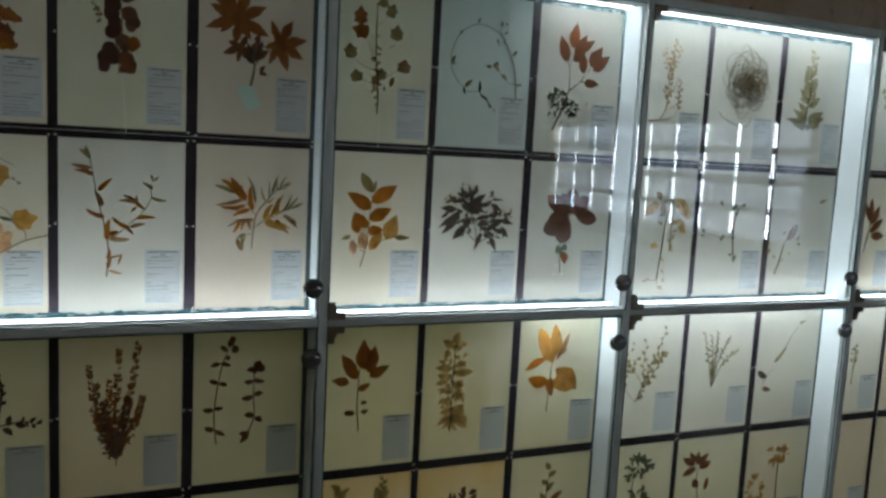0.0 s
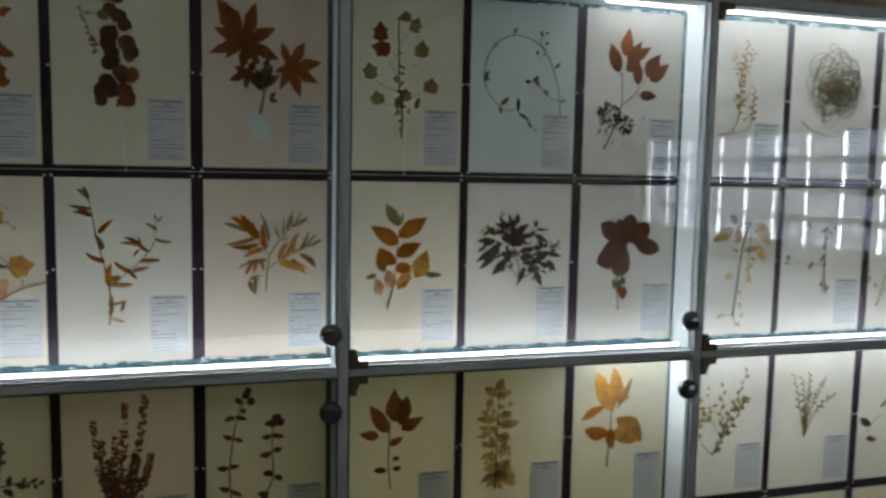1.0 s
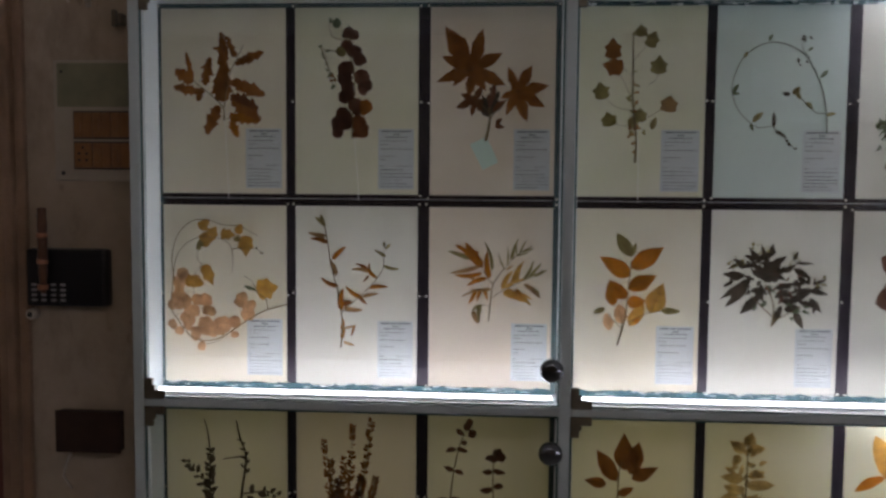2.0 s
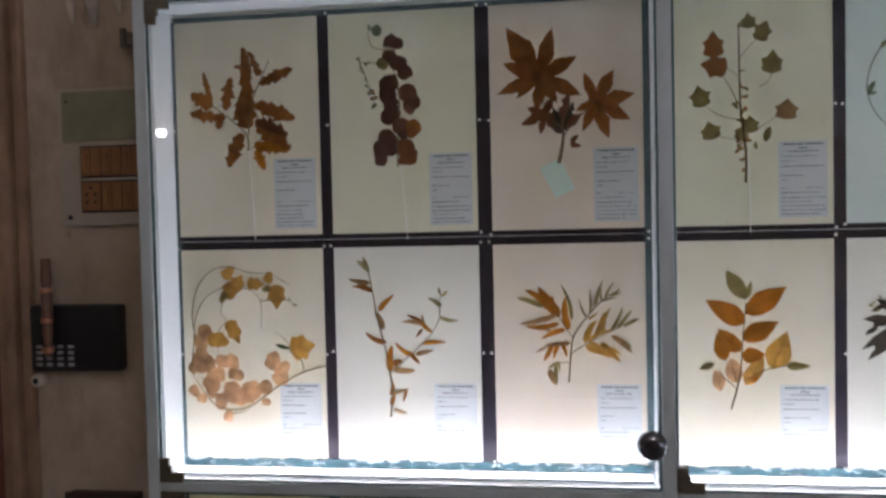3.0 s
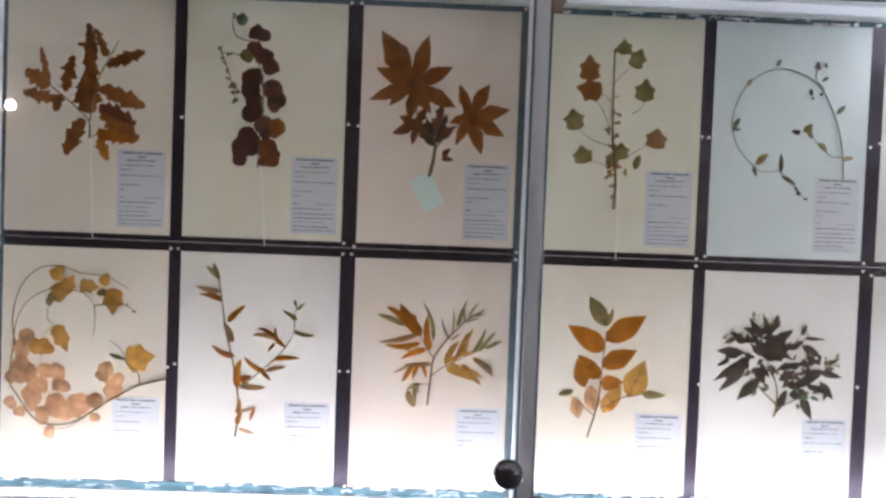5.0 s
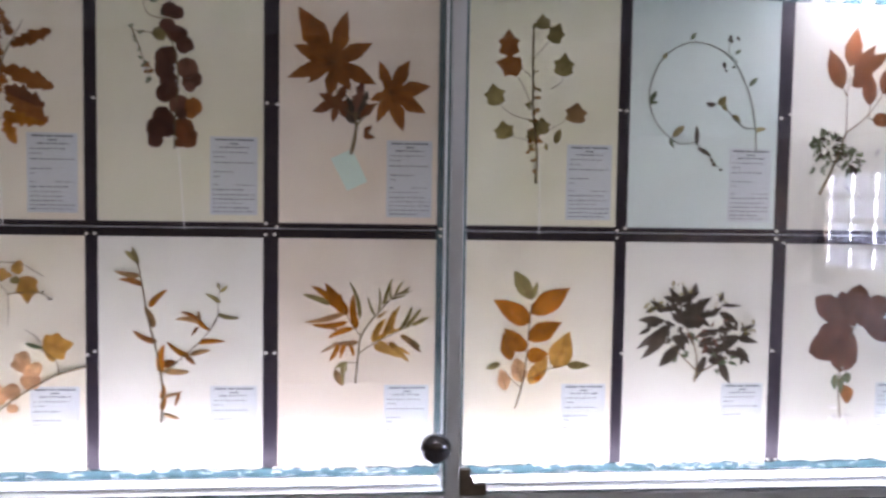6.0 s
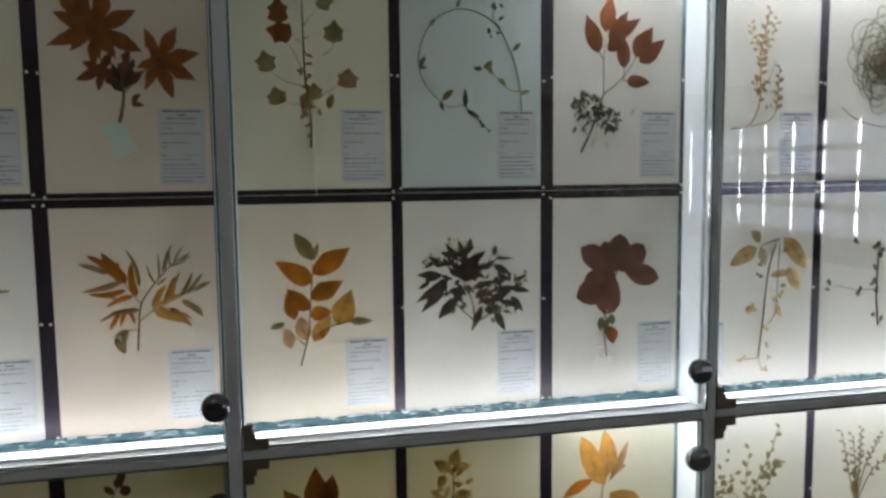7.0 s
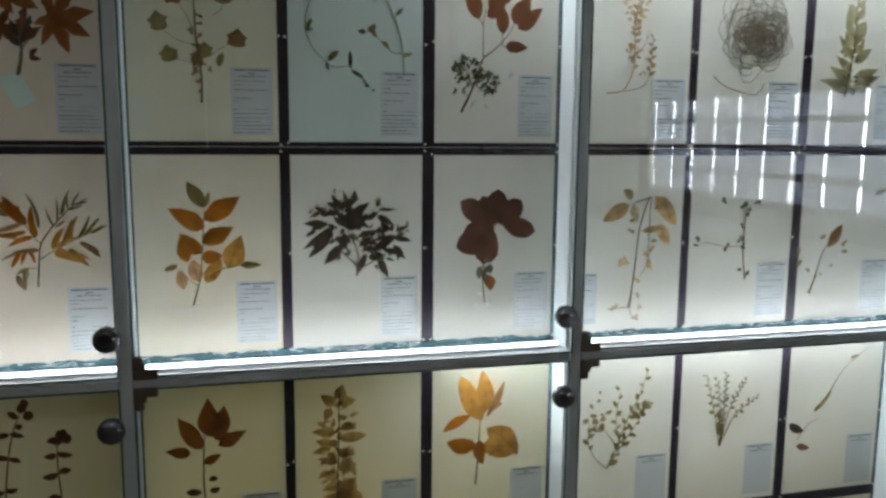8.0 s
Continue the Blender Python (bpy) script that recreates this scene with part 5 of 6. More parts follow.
s.sprig("khaki", 12, 3.6, 11.5, 22, 11.7, 27.4, 11.9, 32.7, 12.6, 39)
s.leaf(12, 14.2, 2.1, 15.9, 2.64, "khaki", "point")
s.leaf(11.9, 15.4, 4.8, 19.2, 2.8, "khaki", "point")
s.leaf(12.3, 16.5, 19.5, 18.8, 2.8, "khaki", "point")
s.leaf(12.4, 14.6, 20, 17.1, 2.49, "khaki", "point")
s.leaf(12.2, 13.9, 18, 14.3, 2.49, "khaki", "point")
s.leaf(12.1, 13.5, 5.6, 13.7, 2.02, "khaki", "point")
s.leaf(11.5, 18, 6.7, 21.7, 2.49, "khaki", "point")
s.leaf(11.9, 20.3, 17, 23.8, 2.64, "khaki", "point")
s.leaf(11.6, 21.1, 7, 26.8, 2.6, "khaki", "point")
s.leaf(12, 24.9, 15.1, 29.4, 2.33, "khaki", "point")
s.leaf(11.6, 25.6, 8.5, 31.7, 2.02, "khaki", "point")
s.leaf(11.5, 30.2, 14, 33.9, 1.73, "khaki", "point")
s.clump("khaki", 11.2, 15.5, 5.06, 1.73, 22, 1.88)
s.clump("green", 11.4, 15.8, 3.61, 1.88, 8, 1.59)
s.clump("khaki", 11.4, 23.5, 2.64, 6.22, 14, 2.02)
s = Specimen(2, 0, 1, 0, 4, "climbing stem with amber leaves and star-shaped husks on sheet", lab=(0.03, 0.03, 0.26, 0.33))
s.stem(16.2, 5, 17.1, 13.2, 18.1, 24.1, 20.3, 31.5, width=0.48)
s.stem(20.8, 31.5, 18.6, 30.8, 16.4, 30.2, width=0.38)
s.stem(20.8, 30.8, 20.5, 21.3, 20, 14.5, 17.1, 11.9, width=0.19)
s.stem(16.2, 5, 12.9, 4.9, 11.5, 4.6, width=0.19)
s.stem(16.2, 5, 16.7, 3.3, 17.8, 2.2, width=0.19)
s.leaf(15.2, 29.6, 8.6, 25.9, 3.64, "straw", "oval")
s.leaf(21.9, 31.7, 27.7, 24.6, 4.16, "straw", "oval")
s.leaf(23, 25, 26, 19.8, 3.12, "straw", "oval")
s.leaf(23.5, 24, 18.6, 23.3, 1.82, "straw", "oval")
s.leaf(15.8, 30.9, 13.6, 33.3, 2.34, "pale", "oval")
s.leaf(16.1, 29.8, 17.4, 25.5, 2.24, "pale", "oval")
s.bits("straw", 14.4, 16.1, 1.12, 13.7, 15.8, 0.84, 20.7, 15.5, 1.04, 21.5, 15, 0.98, 17.9, 11.8, 0.91, 21.3, 19.3, 0.98, 20.3, 17.9, 0.84)
s.bits("olive", 16.2, 26.2, 0.7, 15.9, 23.5, 0.84, 22, 21.3, 0.7, 22.4, 28.8, 0.65)
s.bits("pale", 18, 7.7, 0.84, 12.5, 5.5, 0.7, 18.9, 4.9, 0.7, 17.8, 2.4, 0.98, 11.5, 4.8, 0.7)
s = Specimen(2, 0, 1, 1, 4, "thin green trailing sprig with few tiny leaves on sheet")
s.stem(16, 10.7, 15, 17.8, 15.1, 26.3, 15.5, 30.4, width=0.38)
s.stem(15.4, 19.2, 9.9, 19.1, 5.1, 20.2, 3.2, 19.9, width=0.19)
s.bits("green", 14.2, 20.7, 0.98, 15.1, 19.2, 0.84, 10.7, 18.9, 0.98, 9.6, 18.6, 0.9, 2.7, 21.5, 0.98, 2, 19.9, 0.7, 15, 13.1, 1.05, 16.3, 12.4, 0.84, 14.8, 28.8, 1.12, 16, 27.6, 1.12, 9.2, 30.5, 0.84, 18.4, 30, 0.84, 14.6, 24.2, 0.7)
s = Specimen(2, 0, 1, 2, 4, "sparse pale seedling with scattered tiny leaves on sheet")
s.stem(3.8, 6.3, 5.4, 11.3, 7, 17.1, 9.5, 20, width=0.31)
s.leaf(8.6, 18.2, 12.4, 24, 3, "tan", "oval")
s.bits("olive", 0.4, 17.3, 0.98, 0.5, 14.4, 0.75, -0.2, 14, 0.7, 2.8, 12.2, 0.75, 13.3, 19.1, 0.9, 13.6, 16.5, 0.9, 10, 13.8, 0.7, 7.1, 11.3, 0.6, 6.9, 20.5, 0.9, 5.2, 10.3, 0.6, 3.7, 6.7, 0.56)
s.leaf(21.3, 31.4, 25.3, 32.6, 1.2, "olive", "oval")
s = Specimen(3, 0, 0, 0, 4, "grey-green leafy sprig on white sheet")
s.clump("olive", 18.1, 30.4, 2.8, 8, 40, 2.2)
s.stem(20.3, 15.4, 18.4, 28.4, 17.8, 38.4, width=0.43)
s = Specimen(3, 0, 1, 0, 0, "copper-brown leaves on a thin stem on cream sheet")
s.stem(13.4, 13.8, 15.6, 23.2, 16.4, 31.5, width=0.43)
s.leaf(14.7, 25.3, 15.5, 34, 2.94, "copper", "oval")
s.leaf(15.4, 24.2, 19.7, 31.2, 3.15, "copper", "oval")
s.leaf(15.9, 21.1, 22.2, 26.4, 2.94, "copper", "oval")
s.leaf(16.6, 20.1, 23.4, 20.1, 3.2, "copper", "oval")
s.leaf(14.5, 26.3, 12.5, 32.4, 2, "copper", "oval")
s = Specimen(0, 1, 0, 0, 1, "bare dark twigs with short narrow leaves on cream sheet")
s.stem(10.5, 7.3, 10.5, 18, 10.4, 23.7, 10.6, 29.1, 10.1, 34.5, 9.2, 37.9, width=0.52, tint="dark")
s.stem(17, 7, 18.1, 19.3, 19.3, 28.8, 17.9, 33.6, 17, 37.7, width=0.72, tint="dark")
s.stem(19.7, 28.8, 17.1, 28.9, 13.8, 28.3, width=0.43, tint="dark")
s.stem(18.7, 20, 24, 20.8, 26.6, 19.6, width=0.43, tint="dark")
s.sprig("dark", 22, 1.82, 10.4, 15.5, 10.4, 23.7, 10.6, 30.5)
s.sprig("dark", 10, 1.68, 9.7, 21, 7.2, 25.1, 4.7, 27.7)
s.sprig("dark", 8, 1.96, 18.7, 19.3, 24, 20.8, 26.9, 19.8)
s.sprig("dark", 8, 1.3, 18.9, 24.8, 19.3, 28.8, 17.9, 33.6)
s = Specimen(0, 1, 0, 1, 0, "dense maroon heather-like spikes on cream sheet")
s.stem(12.9, 7.6, 12.7, 12.3, 12.8, 16.8, width=0.31)
s.stem(12.8, 11.4, 9, 21.6, 6.6, 32.8, width=0.19)
s.stem(12.8, 11.4, 12.9, 24, 13.5, 36.8, width=0.19)
s.stem(12.8, 11.4, 16.1, 25.6, 18, 38.4, width=0.19)
s.stem(12.8, 11.4, 17.4, 18.2, 18.9, 24.9, width=0.19)
s.sprig("rust", 90, 1.18, 12.5, 10.1, 7.8, 21.7, 6.6, 33.2)
s.sprig("rust", 60, 1.27, 12.1, 10.1, 9.4, 20.7, 8.1, 28.7)
s.sprig("rust", 70, 1.18, 12.5, 10.1, 10.9, 21.4, 11.4, 29.6)
s.sprig("rust", 90, 1.18, 12.8, 10, 12.9, 24, 13.5, 37.1)
s.sprig("rust", 90, 1.18, 12.9, 10, 16.1, 25.6, 18, 38.7)
s.sprig("rust", 60, 1.18, 13.1, 10.9, 17.4, 18.2, 19, 25.1)
s.sprig("maroon", 60, 1.27, 12.4, 11, 10.6, 18.8, 10.1, 24.2)
s.sprig("maroon", 60, 1.27, 12.9, 10.9, 15, 20.2, 15.4, 24.7)
s.sprig("maroon", 50, 1.27, 12.8, 9.1, 11.8, 15.1, 9, 19.8)
s.sprig("maroon", 50, 1.27, 12.8, 9.1, 13.8, 14.9, 16.6, 19.2)
s.clump("maroon", 12.7, 15, 3.64, 5.46, 50, 1.27)
s.clump("rust", 12.7, 17.7, 4.37, 5.46, 46, 1.27)
s = Specimen(0, 1, 0, 2, 1, "two upright stems with paired dark leaves on cream sheet")
s.stem(6, 10.8, 5.3, 18.1, 6.2, 27.1, 7.5, 33, 8.9, 36.7, width=0.41)
s.stem(12.3, 10.6, 15.5, 16.5, 15.4, 23.4, 15.5, 29.5, 16.2, 32.5, width=0.44)
s.leaf(6.8, 32.3, 4.2, 31.7, 1.2, "plum", "oval")
s.leaf(6.8, 32.6, 9.5, 31.7, 1.2, "plum", "oval")
s.leaf(6.2, 27.1, 3.9, 28.1, 1.2, "plum", "oval")
s.leaf(6.2, 27.1, 8.6, 26.3, 1.2, "plum", "oval")
s.leaf(5.3, 20.1, 2.3, 20.3, 1.35, "plum", "oval")
s.leaf(5.3, 20.4, 7.7, 20.6, 1.2, "plum", "oval")
s.leaf(5.4, 14.6, 2.9, 15.4, 1.5, "plum", "oval")
s.leaf(5.4, 14.6, 8.4, 12.8, 1.2, "plum", "oval")
s.leaf(7.9, 33.7, 9.3, 34.1, 1.35, "plum", "oval")
s.leaf(8.4, 35.6, 6.7, 37.2, 1.35, "plum", "oval")
s.leaf(15.5, 30.7, 13.5, 30.1, 1.35, "plum", "oval")
s.leaf(15.3, 27.2, 12.8, 27.1, 1.35, "plum", "oval")
s.leaf(15.3, 27.5, 18.4, 26.9, 1.35, "plum", "oval")
s.leaf(15.4, 23.1, 12.3, 22.6, 1.6, "plum", "oval")
s.leaf(15.4, 23.4, 18, 23.8, 1.44, "plum", "oval")
s.leaf(15.8, 17.7, 13, 18.1, 1.6, "plum", "oval")
s.leaf(15.8, 17.2, 17.9, 16.1, 1.6, "plum", "oval")
s.leaf(14.4, 13.8, 12.1, 10.5, 1.6, "plum", "oval")
s.leaf(14.1, 13, 11.8, 13, 1.35, "plum", "oval")
s.disc(9.3, 37.7, 1.05, "plum")
s.disc(10.4, 36.1, 1.05, "plum")
s.disc(9.8, 38.8, 0.9, "plum")
s.disc(16.4, 31.6, 1.2, "plum")
s.disc(17.3, 30.6, 1.12, "plum")
s.disc(15.5, 30.3, 1.05, "plum")
s = Specimen(1, 1, 0, 0, 1, "rust-red oval leaves on an upright stem on cream sheet")
s.stem(12.5, 11, 11.9, 18.1, 12.2, 27.7, 12.8, 30.9, width=0.44)
s.leaf(13.5, 28.4, 13.2, 37.3, 4.8, "rust", "point")
s.leaf(15.3, 28.3, 16.6, 35.3, 4.16, "rust", "point")
s.leaf(14.6, 27.6, 17, 31.9, 3.2, "rust", "point")
s.leaf(15.1, 26.4, 21.2, 29.4, 3.2, "rust", "point")
s.leaf(11.7, 25.8, 6.9, 33.3, 4, "rust", "point")
s.leaf(9.4, 25, 4.2, 26, 2.72, "rust", "point")
s.leaf(12.1, 22.6, 15.7, 24.4, 2.24, "rust", "point")
s.leaf(12.9, 18.8, 14.9, 19, 1.28, "plum", "oval")
s.leaf(13, 16.2, 15.3, 16.7, 1.44, "plum", "oval")
s.leaf(11.4, 16, 8.1, 16.4, 1.76, "plum", "oval")
s = Specimen(1, 1, 0, 1, 1, "pale tan crumpled leafy sprig on cream sheet")
s.stem(9.2, 8.2, 9.4, 19, 9.7, 29.5, 9.7, 35.8, width=0.35)
s.leaf(9.2, 33.5, 5.5, 36.2, 2.7, "straw", "point")
s.leaf(9.7, 34, 13.8, 34.6, 2.5, "straw", "point")
s.leaf(9.7, 35, 10.7, 38.3, 2.87, "straw", "point")
s.leaf(7.9, 32.9, 6.5, 30.1, 2.29, "straw", "point")
s.leaf(9, 27.2, 3.6, 27.7, 2.7, "straw", "point")
s.leaf(9.8, 27.8, 13.9, 29, 2.29, "straw", "point")
s.leaf(9.7, 25.7, 16.2, 26, 2.91, "straw", "point")
s.leaf(8.9, 24.1, 4.4, 25.6, 2.5, "straw", "point")
s.leaf(7.8, 23.5, 3.7, 22.7, 2.08, "straw", "point")
s.leaf(9.3, 22.7, 13.5, 21.7, 2.5, "straw", "point")
s.leaf(9.2, 19.9, 5.8, 21.3, 2.21, "straw", "point")
s.leaf(9.5, 19, 13.9, 19.3, 3.54, "straw", "point")
s.leaf(9.7, 16.9, 6.4, 17.1, 2.65, "straw", "point")
s.leaf(9.5, 14.8, 5.8, 13.8, 2.87, "straw", "point")
s.leaf(10.4, 14.9, 14, 13.8, 3.95, "straw", "point")
s.leaf(11, 13.4, 15, 8.6, 4.42, "straw", "point")
s.leaf(8.3, 12.9, 4.9, 10, 1.99, "straw", "point")
s.leaf(9.9, 13.7, 9, 8.6, 3.54, "straw", "point")
s.leaf(9.7, 15.8, 12.7, 9.8, 3.33, "straw", "point")
s.clump("straw", 9, 30.6, 2.5, 5.83, 14, 2.29)
s.clump("straw", 9.7, 16.9, 2.87, 7.3, 18, 2.65)
s.clump("pale", 9.6, 21.1, 1.87, 11.44, 8, 1.87)
s.clump("straw", 9.6, 24, 3.6, 11, 16, 2.6)
s = Specimen(1, 1, 0, 2, 1, "golden yellow oval leaves fanned from a stem on cream sheet")
s.stem(10.6, 11.6, 11.1, 18.6, 11.5, 27.5, width=0.49)
s.leaf(12, 27.1, 6.6, 38.3, 5.04, "gold", "oval")
s.leaf(12.4, 28.8, 11.9, 39.3, 4.32, "gold", "oval")
s.leaf(13.1, 25.2, 21, 17.9, 5.4, "gold", "oval")
s.leaf(12.2, 21, 21.5, 20, 6.12, "gold", "oval")
s.leaf(13.1, 27.9, 17.4, 36.4, 1.8, "tan", "oval")
s.leaf(13.6, 29.5, 17, 31.1, 1.62, "tan", "oval")
s.leaf(9.2, 28.6, 2.5, 25.1, 2.55, "amber", "oval")
s.leaf(10.6, 21.1, 3.5, 22.5, 4.14, "amber", "oval")
s.leaf(11.3, 22.5, 12.3, 16.3, 3.06, "amber", "oval")
s = Specimen(2, 1, 0, 0, 4, "olive many-branched sprig of tiny leaves on sheet")
s.stem(11.9, 12.1, 14.3, 17.3, 17, 24.3, 19.9, 29.8, 22.3, 36.8, width=0.31)
s.stem(11.9, 12.1, 15.8, 17.9, 20.1, 24, 22.3, 28.2, width=0.31)
s.stem(11.9, 12.1, 8.3, 15.7, 6.6, 20.9, 9.5, 24.2, 11.6, 26.9, width=0.2)
s.stem(15, 18.7, 14, 24.5, 14.9, 31.6, width=0.2)
s.stem(14.3, 17.3, 11.1, 21.9, 6.5, 23.8, 4.3, 23.9, width=0.19)
s.sprig("olive", 12, 1.68, 14.3, 17.3, 17, 24.3, 19.9, 29.8, 22.6, 37)
s.sprig("olive", 14, 1.82, 12.2, 12.4, 15.8, 17.9, 20.1, 24, 22.3, 27.9)
s.sprig("olive", 9, 1.68, 7.5, 16.5, 6.6, 20.9, 9.5, 24.2, 11.6, 26.9)
s.sprig("olive", 8, 1.8, 15, 18.7, 14, 24.5, 14.9, 33)
s.sprig("olive", 8, 1.8, 10.3, 21.3, 6.5, 25.2, 10, 32)
s.sprig("olive", 7, 1.68, 17.7, 26.4, 21.5, 26.8, 23, 28.1)
s = Specimen(2, 1, 0, 1, 4, "faint grey-green branching sprig on white sheet")
s.stem(11.6, 15, 10.1, 22.2, 7, 34.2, width=0.31)
s.stem(11.6, 15, 11.7, 22, 10.3, 32.5, width=0.31)
s.stem(11.6, 15, 12.4, 25, 12.6, 33.8, width=0.31)
s.stem(11.6, 15, 14, 24.8, 18.1, 31.9, width=0.31)
s.stem(11.6, 15, 15.7, 23.2, 22.1, 27.6, width=0.31)
s.sprig("olive", 10, 1.2, 10.1, 22.2, 8.6, 28.2, 6.6, 34.5)
s.sprig("wisp", 12, 1.2, 11.4, 22.1, 10.9, 28, 9.9, 33.3)
s.sprig("wisp", 12, 1.2, 12.4, 25, 12.7, 29.4, 12.6, 34.5)
s.sprig("wisp", 12, 1.2, 14, 24.8, 16.2, 29.1, 18.5, 32.2)
s.sprig("olive", 10, 1.2, 15, 22.5, 18.9, 25.9, 22.4, 27.6)
s.sprig("olive", 12, 1.5, 11.3, 17.6, 11.8, 21.3, 12.1, 24.2)
s = Specimen(2, 1, 0, 2, 4, "slender grass-like stem with few dark leaves on sheet")
s.stem(3.4, 14.7, 6.9, 19, 9.7, 20.1, width=0.2)
s.stem(8.3, 22.4, 12.3, 27, 16.2, 32.9, 23.2, 38.4, width=0.22)
s.leaf(8, 22.1, 13.3, 27.6, 1.35, "olive", "blade")
s.leaf(18.3, 36, 20.7, 36.7, 0.9, "olive", "blade")
s.leaf(0.8, 19.2, 5.3, 16.8, 2.4, "dark", "oval")
s.leaf(3.5, 13.1, 7.7, 12.1, 1.76, "maroon", "oval")
s = Specimen(3, 1, 0, 0, 4, "pale grey-green sprig on sheet")
s.clump("olive", 15.5, 23.3, 1.68, 2.94, 16, 1.68)
s.stem(15, 11.5, 15.6, 20.1, 15.9, 26.5, width=0.3)
s = Specimen(1, 1, 1, 0, 5, "tall brown spiky leaves on yellow-mottled sheet")
s.stem(9.7, 22.9, 8.5, 33.1, 7.9, 38.1, width=0.46)
s.stem(16.4, 21.9, 19.1, 31.7, 20.9, 39.5, width=0.46)
s.sprig("olive", 10, 3.06, 8.7, 28.1, 8, 38.4)
s.sprig("olive", 12, 3.06, 18, 26.8, 19.7, 33.3, 21, 39.9)
s = Specimen(1, 1, 1, 1, 5, "dark crumpled leaf clump on yellow-mottled sheet")
s.clump("plum", 14, 27.3, 5.4, 5.4, 34, 3.06)
s = Specimen(1, 1, 1, 2, 1, "olive leafy seedling on cream sheet")
s.stem(13.1, 13.1, 12.5, 24.3, 13.7, 37.1, width=0.39)
s.sprig("olive", 8, 3.24, 12.9, 18.7, 12.7, 28, 13.9, 37.8)
s.leaf(14.3, 25.9, 18.8, 29.1, 1.9, "rust", "oval")
s = Specimen(2, 1, 1, 0, 1, "bright green crinkled leaf cluster on cream sheet")
s.stem(13.5, 18, 13.6, 27.7, 15.9, 35.2, width=0.41)
s.clump("green", 15.3, 33.7, 3.2, 3.2, 26, 3)
s.clump("green", 12.9, 30.7, 1.6, 1.6, 8, 2.4)
s.clump("green", 19, 33.9, 2.4, 2.4, 14, 2.4)
s.clump("green", 15.8, 22.6, 3.2, 2.4, 20, 2.8)
s = Specimen(2, 1, 1, 1, 1, "dark red leaves on forked stems on cream sheet")
s.stem(11.7, 9.9, 9.2, 24.5, 9.1, 30.5, width=0.43)
s.leaf(8, 31.6, 2.4, 34.8, 2.52, "copper", "oval")
s.leaf(8.4, 32.6, 5.4, 36.5, 2.4, "copper", "oval")
s.leaf(9, 31.5, 9, 36.5, 2.4, "copper", "oval")
s.leaf(9.5, 31.5, 13.5, 35.5, 2.4, "copper", "oval")
s.leaf(9.6, 30.5, 14.9, 32.3, 2.73, "copper", "oval")
s.leaf(8.6, 30.6, 2.6, 28.1, 2.6, "copper", "oval")
s.leaf(9.8, 23.4, 7.5, 26.7, 2.8, "copper", "oval")
s.leaf(12.9, 22, 13.9, 26.7, 2, "copper", "oval")
s = Specimen(2, 1, 1, 2, 0, "pale yellow-tan flower spray on cream sheet")
s.stem(15.3, 11.5, 14.9, 22.2, 15, 30.6, width=0.45)
s.clump("gold", 14.3, 31.8, 4.62, 2.52, 30, 2.73)
s.clump("gold", 5.1, 19.1, 2.94, 4.62, 30, 2.73)
# sheets that hang out of view
for place in [(0, 1, 1, 0), (0, 1, 1, 1), (0, 1, 1, 2), (3, 0, 0, 1), (3, 0, 0, 2), (3, 0, 1, 1), (3, 0, 1, 2), (3, 1, 0, 1), (3, 1, 0, 2), (3, 1, 1, 0), (3, 1, 1, 1), (3, 1, 1, 2)]:
    Specimen(*place, sum(place) % 3, "plain cream sheet with a bluish printed label")

# ---- lamps of the room: an added fill lamp and a wall bulb ----
# fill lamp added out of view to brighten the wall and the case front
lamp = thing("added_fill_lamp", "added fill lamp out of view, a white batten with a long glowing tube", "lamp")
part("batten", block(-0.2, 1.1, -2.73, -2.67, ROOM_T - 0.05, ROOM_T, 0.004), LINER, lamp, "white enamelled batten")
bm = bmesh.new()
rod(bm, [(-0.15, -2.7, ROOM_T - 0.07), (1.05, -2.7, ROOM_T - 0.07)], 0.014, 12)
part("tube", bm, FILL_GLOW, lamp, "glowing tube", True)
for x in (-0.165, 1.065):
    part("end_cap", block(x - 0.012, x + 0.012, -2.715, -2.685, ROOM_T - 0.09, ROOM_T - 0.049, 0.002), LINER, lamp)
lamp = thing("wall_lamp", "small white glowing bulb in a dark wall holder", "lamp")
bm = bmesh.new()
lathe(bm, (-3.262, ROOM_B + 0.001, 2.537), (0, 1, 0), [(0, 0.065), (0.02, 0.065), (0.025, 0.06)], 20)
part("holder", bm, BRONZE, lamp, "dark holder", True)
bm = bmesh.new()
lathe(bm, (-3.262, ROOM_B + 0.026, 2.537), (0, 1, 0), [(0, 0.046), (0.02, 0.05), (0.045, 0.042), (0.06, 0.02), (0.063, 0.003)], 20)
part("bulb", bm, BULB_GLOW, lamp, "glowing bulb", True)

# ---- the wall beside the case ----
ACRYLIC = solid("old_board", (0.37, 0.31, 0.235), 0.35, scale=9.0, amount=0.1)
CARD = solid("green_card", (0.215, 0.205, 0.125), 0.6, scale=14.0, amount=0.2)
SWITCH = solid("brown_switch", (0.24, 0.105, 0.033), 0.35, scale=20.0, amount=0.2, rnd=0.08)
BLACK = solid("black_plastic", (0.012, 0.011, 0.012), 0.35, scale=20.0)
BUTTON = solid("grey_button", (0.32, 0.31, 0.30), 0.4)
TURNED = solid("turned_wood", (0.13, 0.055, 0.028), 0.35, scale=40.0, amount=0.35)
COPPER = solid("copper_band", (0.45, 0.2, 0.12), 0.3, 0.6)
DARKWOOD = solid("dark_box_wood", (0.045, 0.022, 0.014), 0.5, scale=14.0, amount=0.3, fine=0.2, bump=0.1)
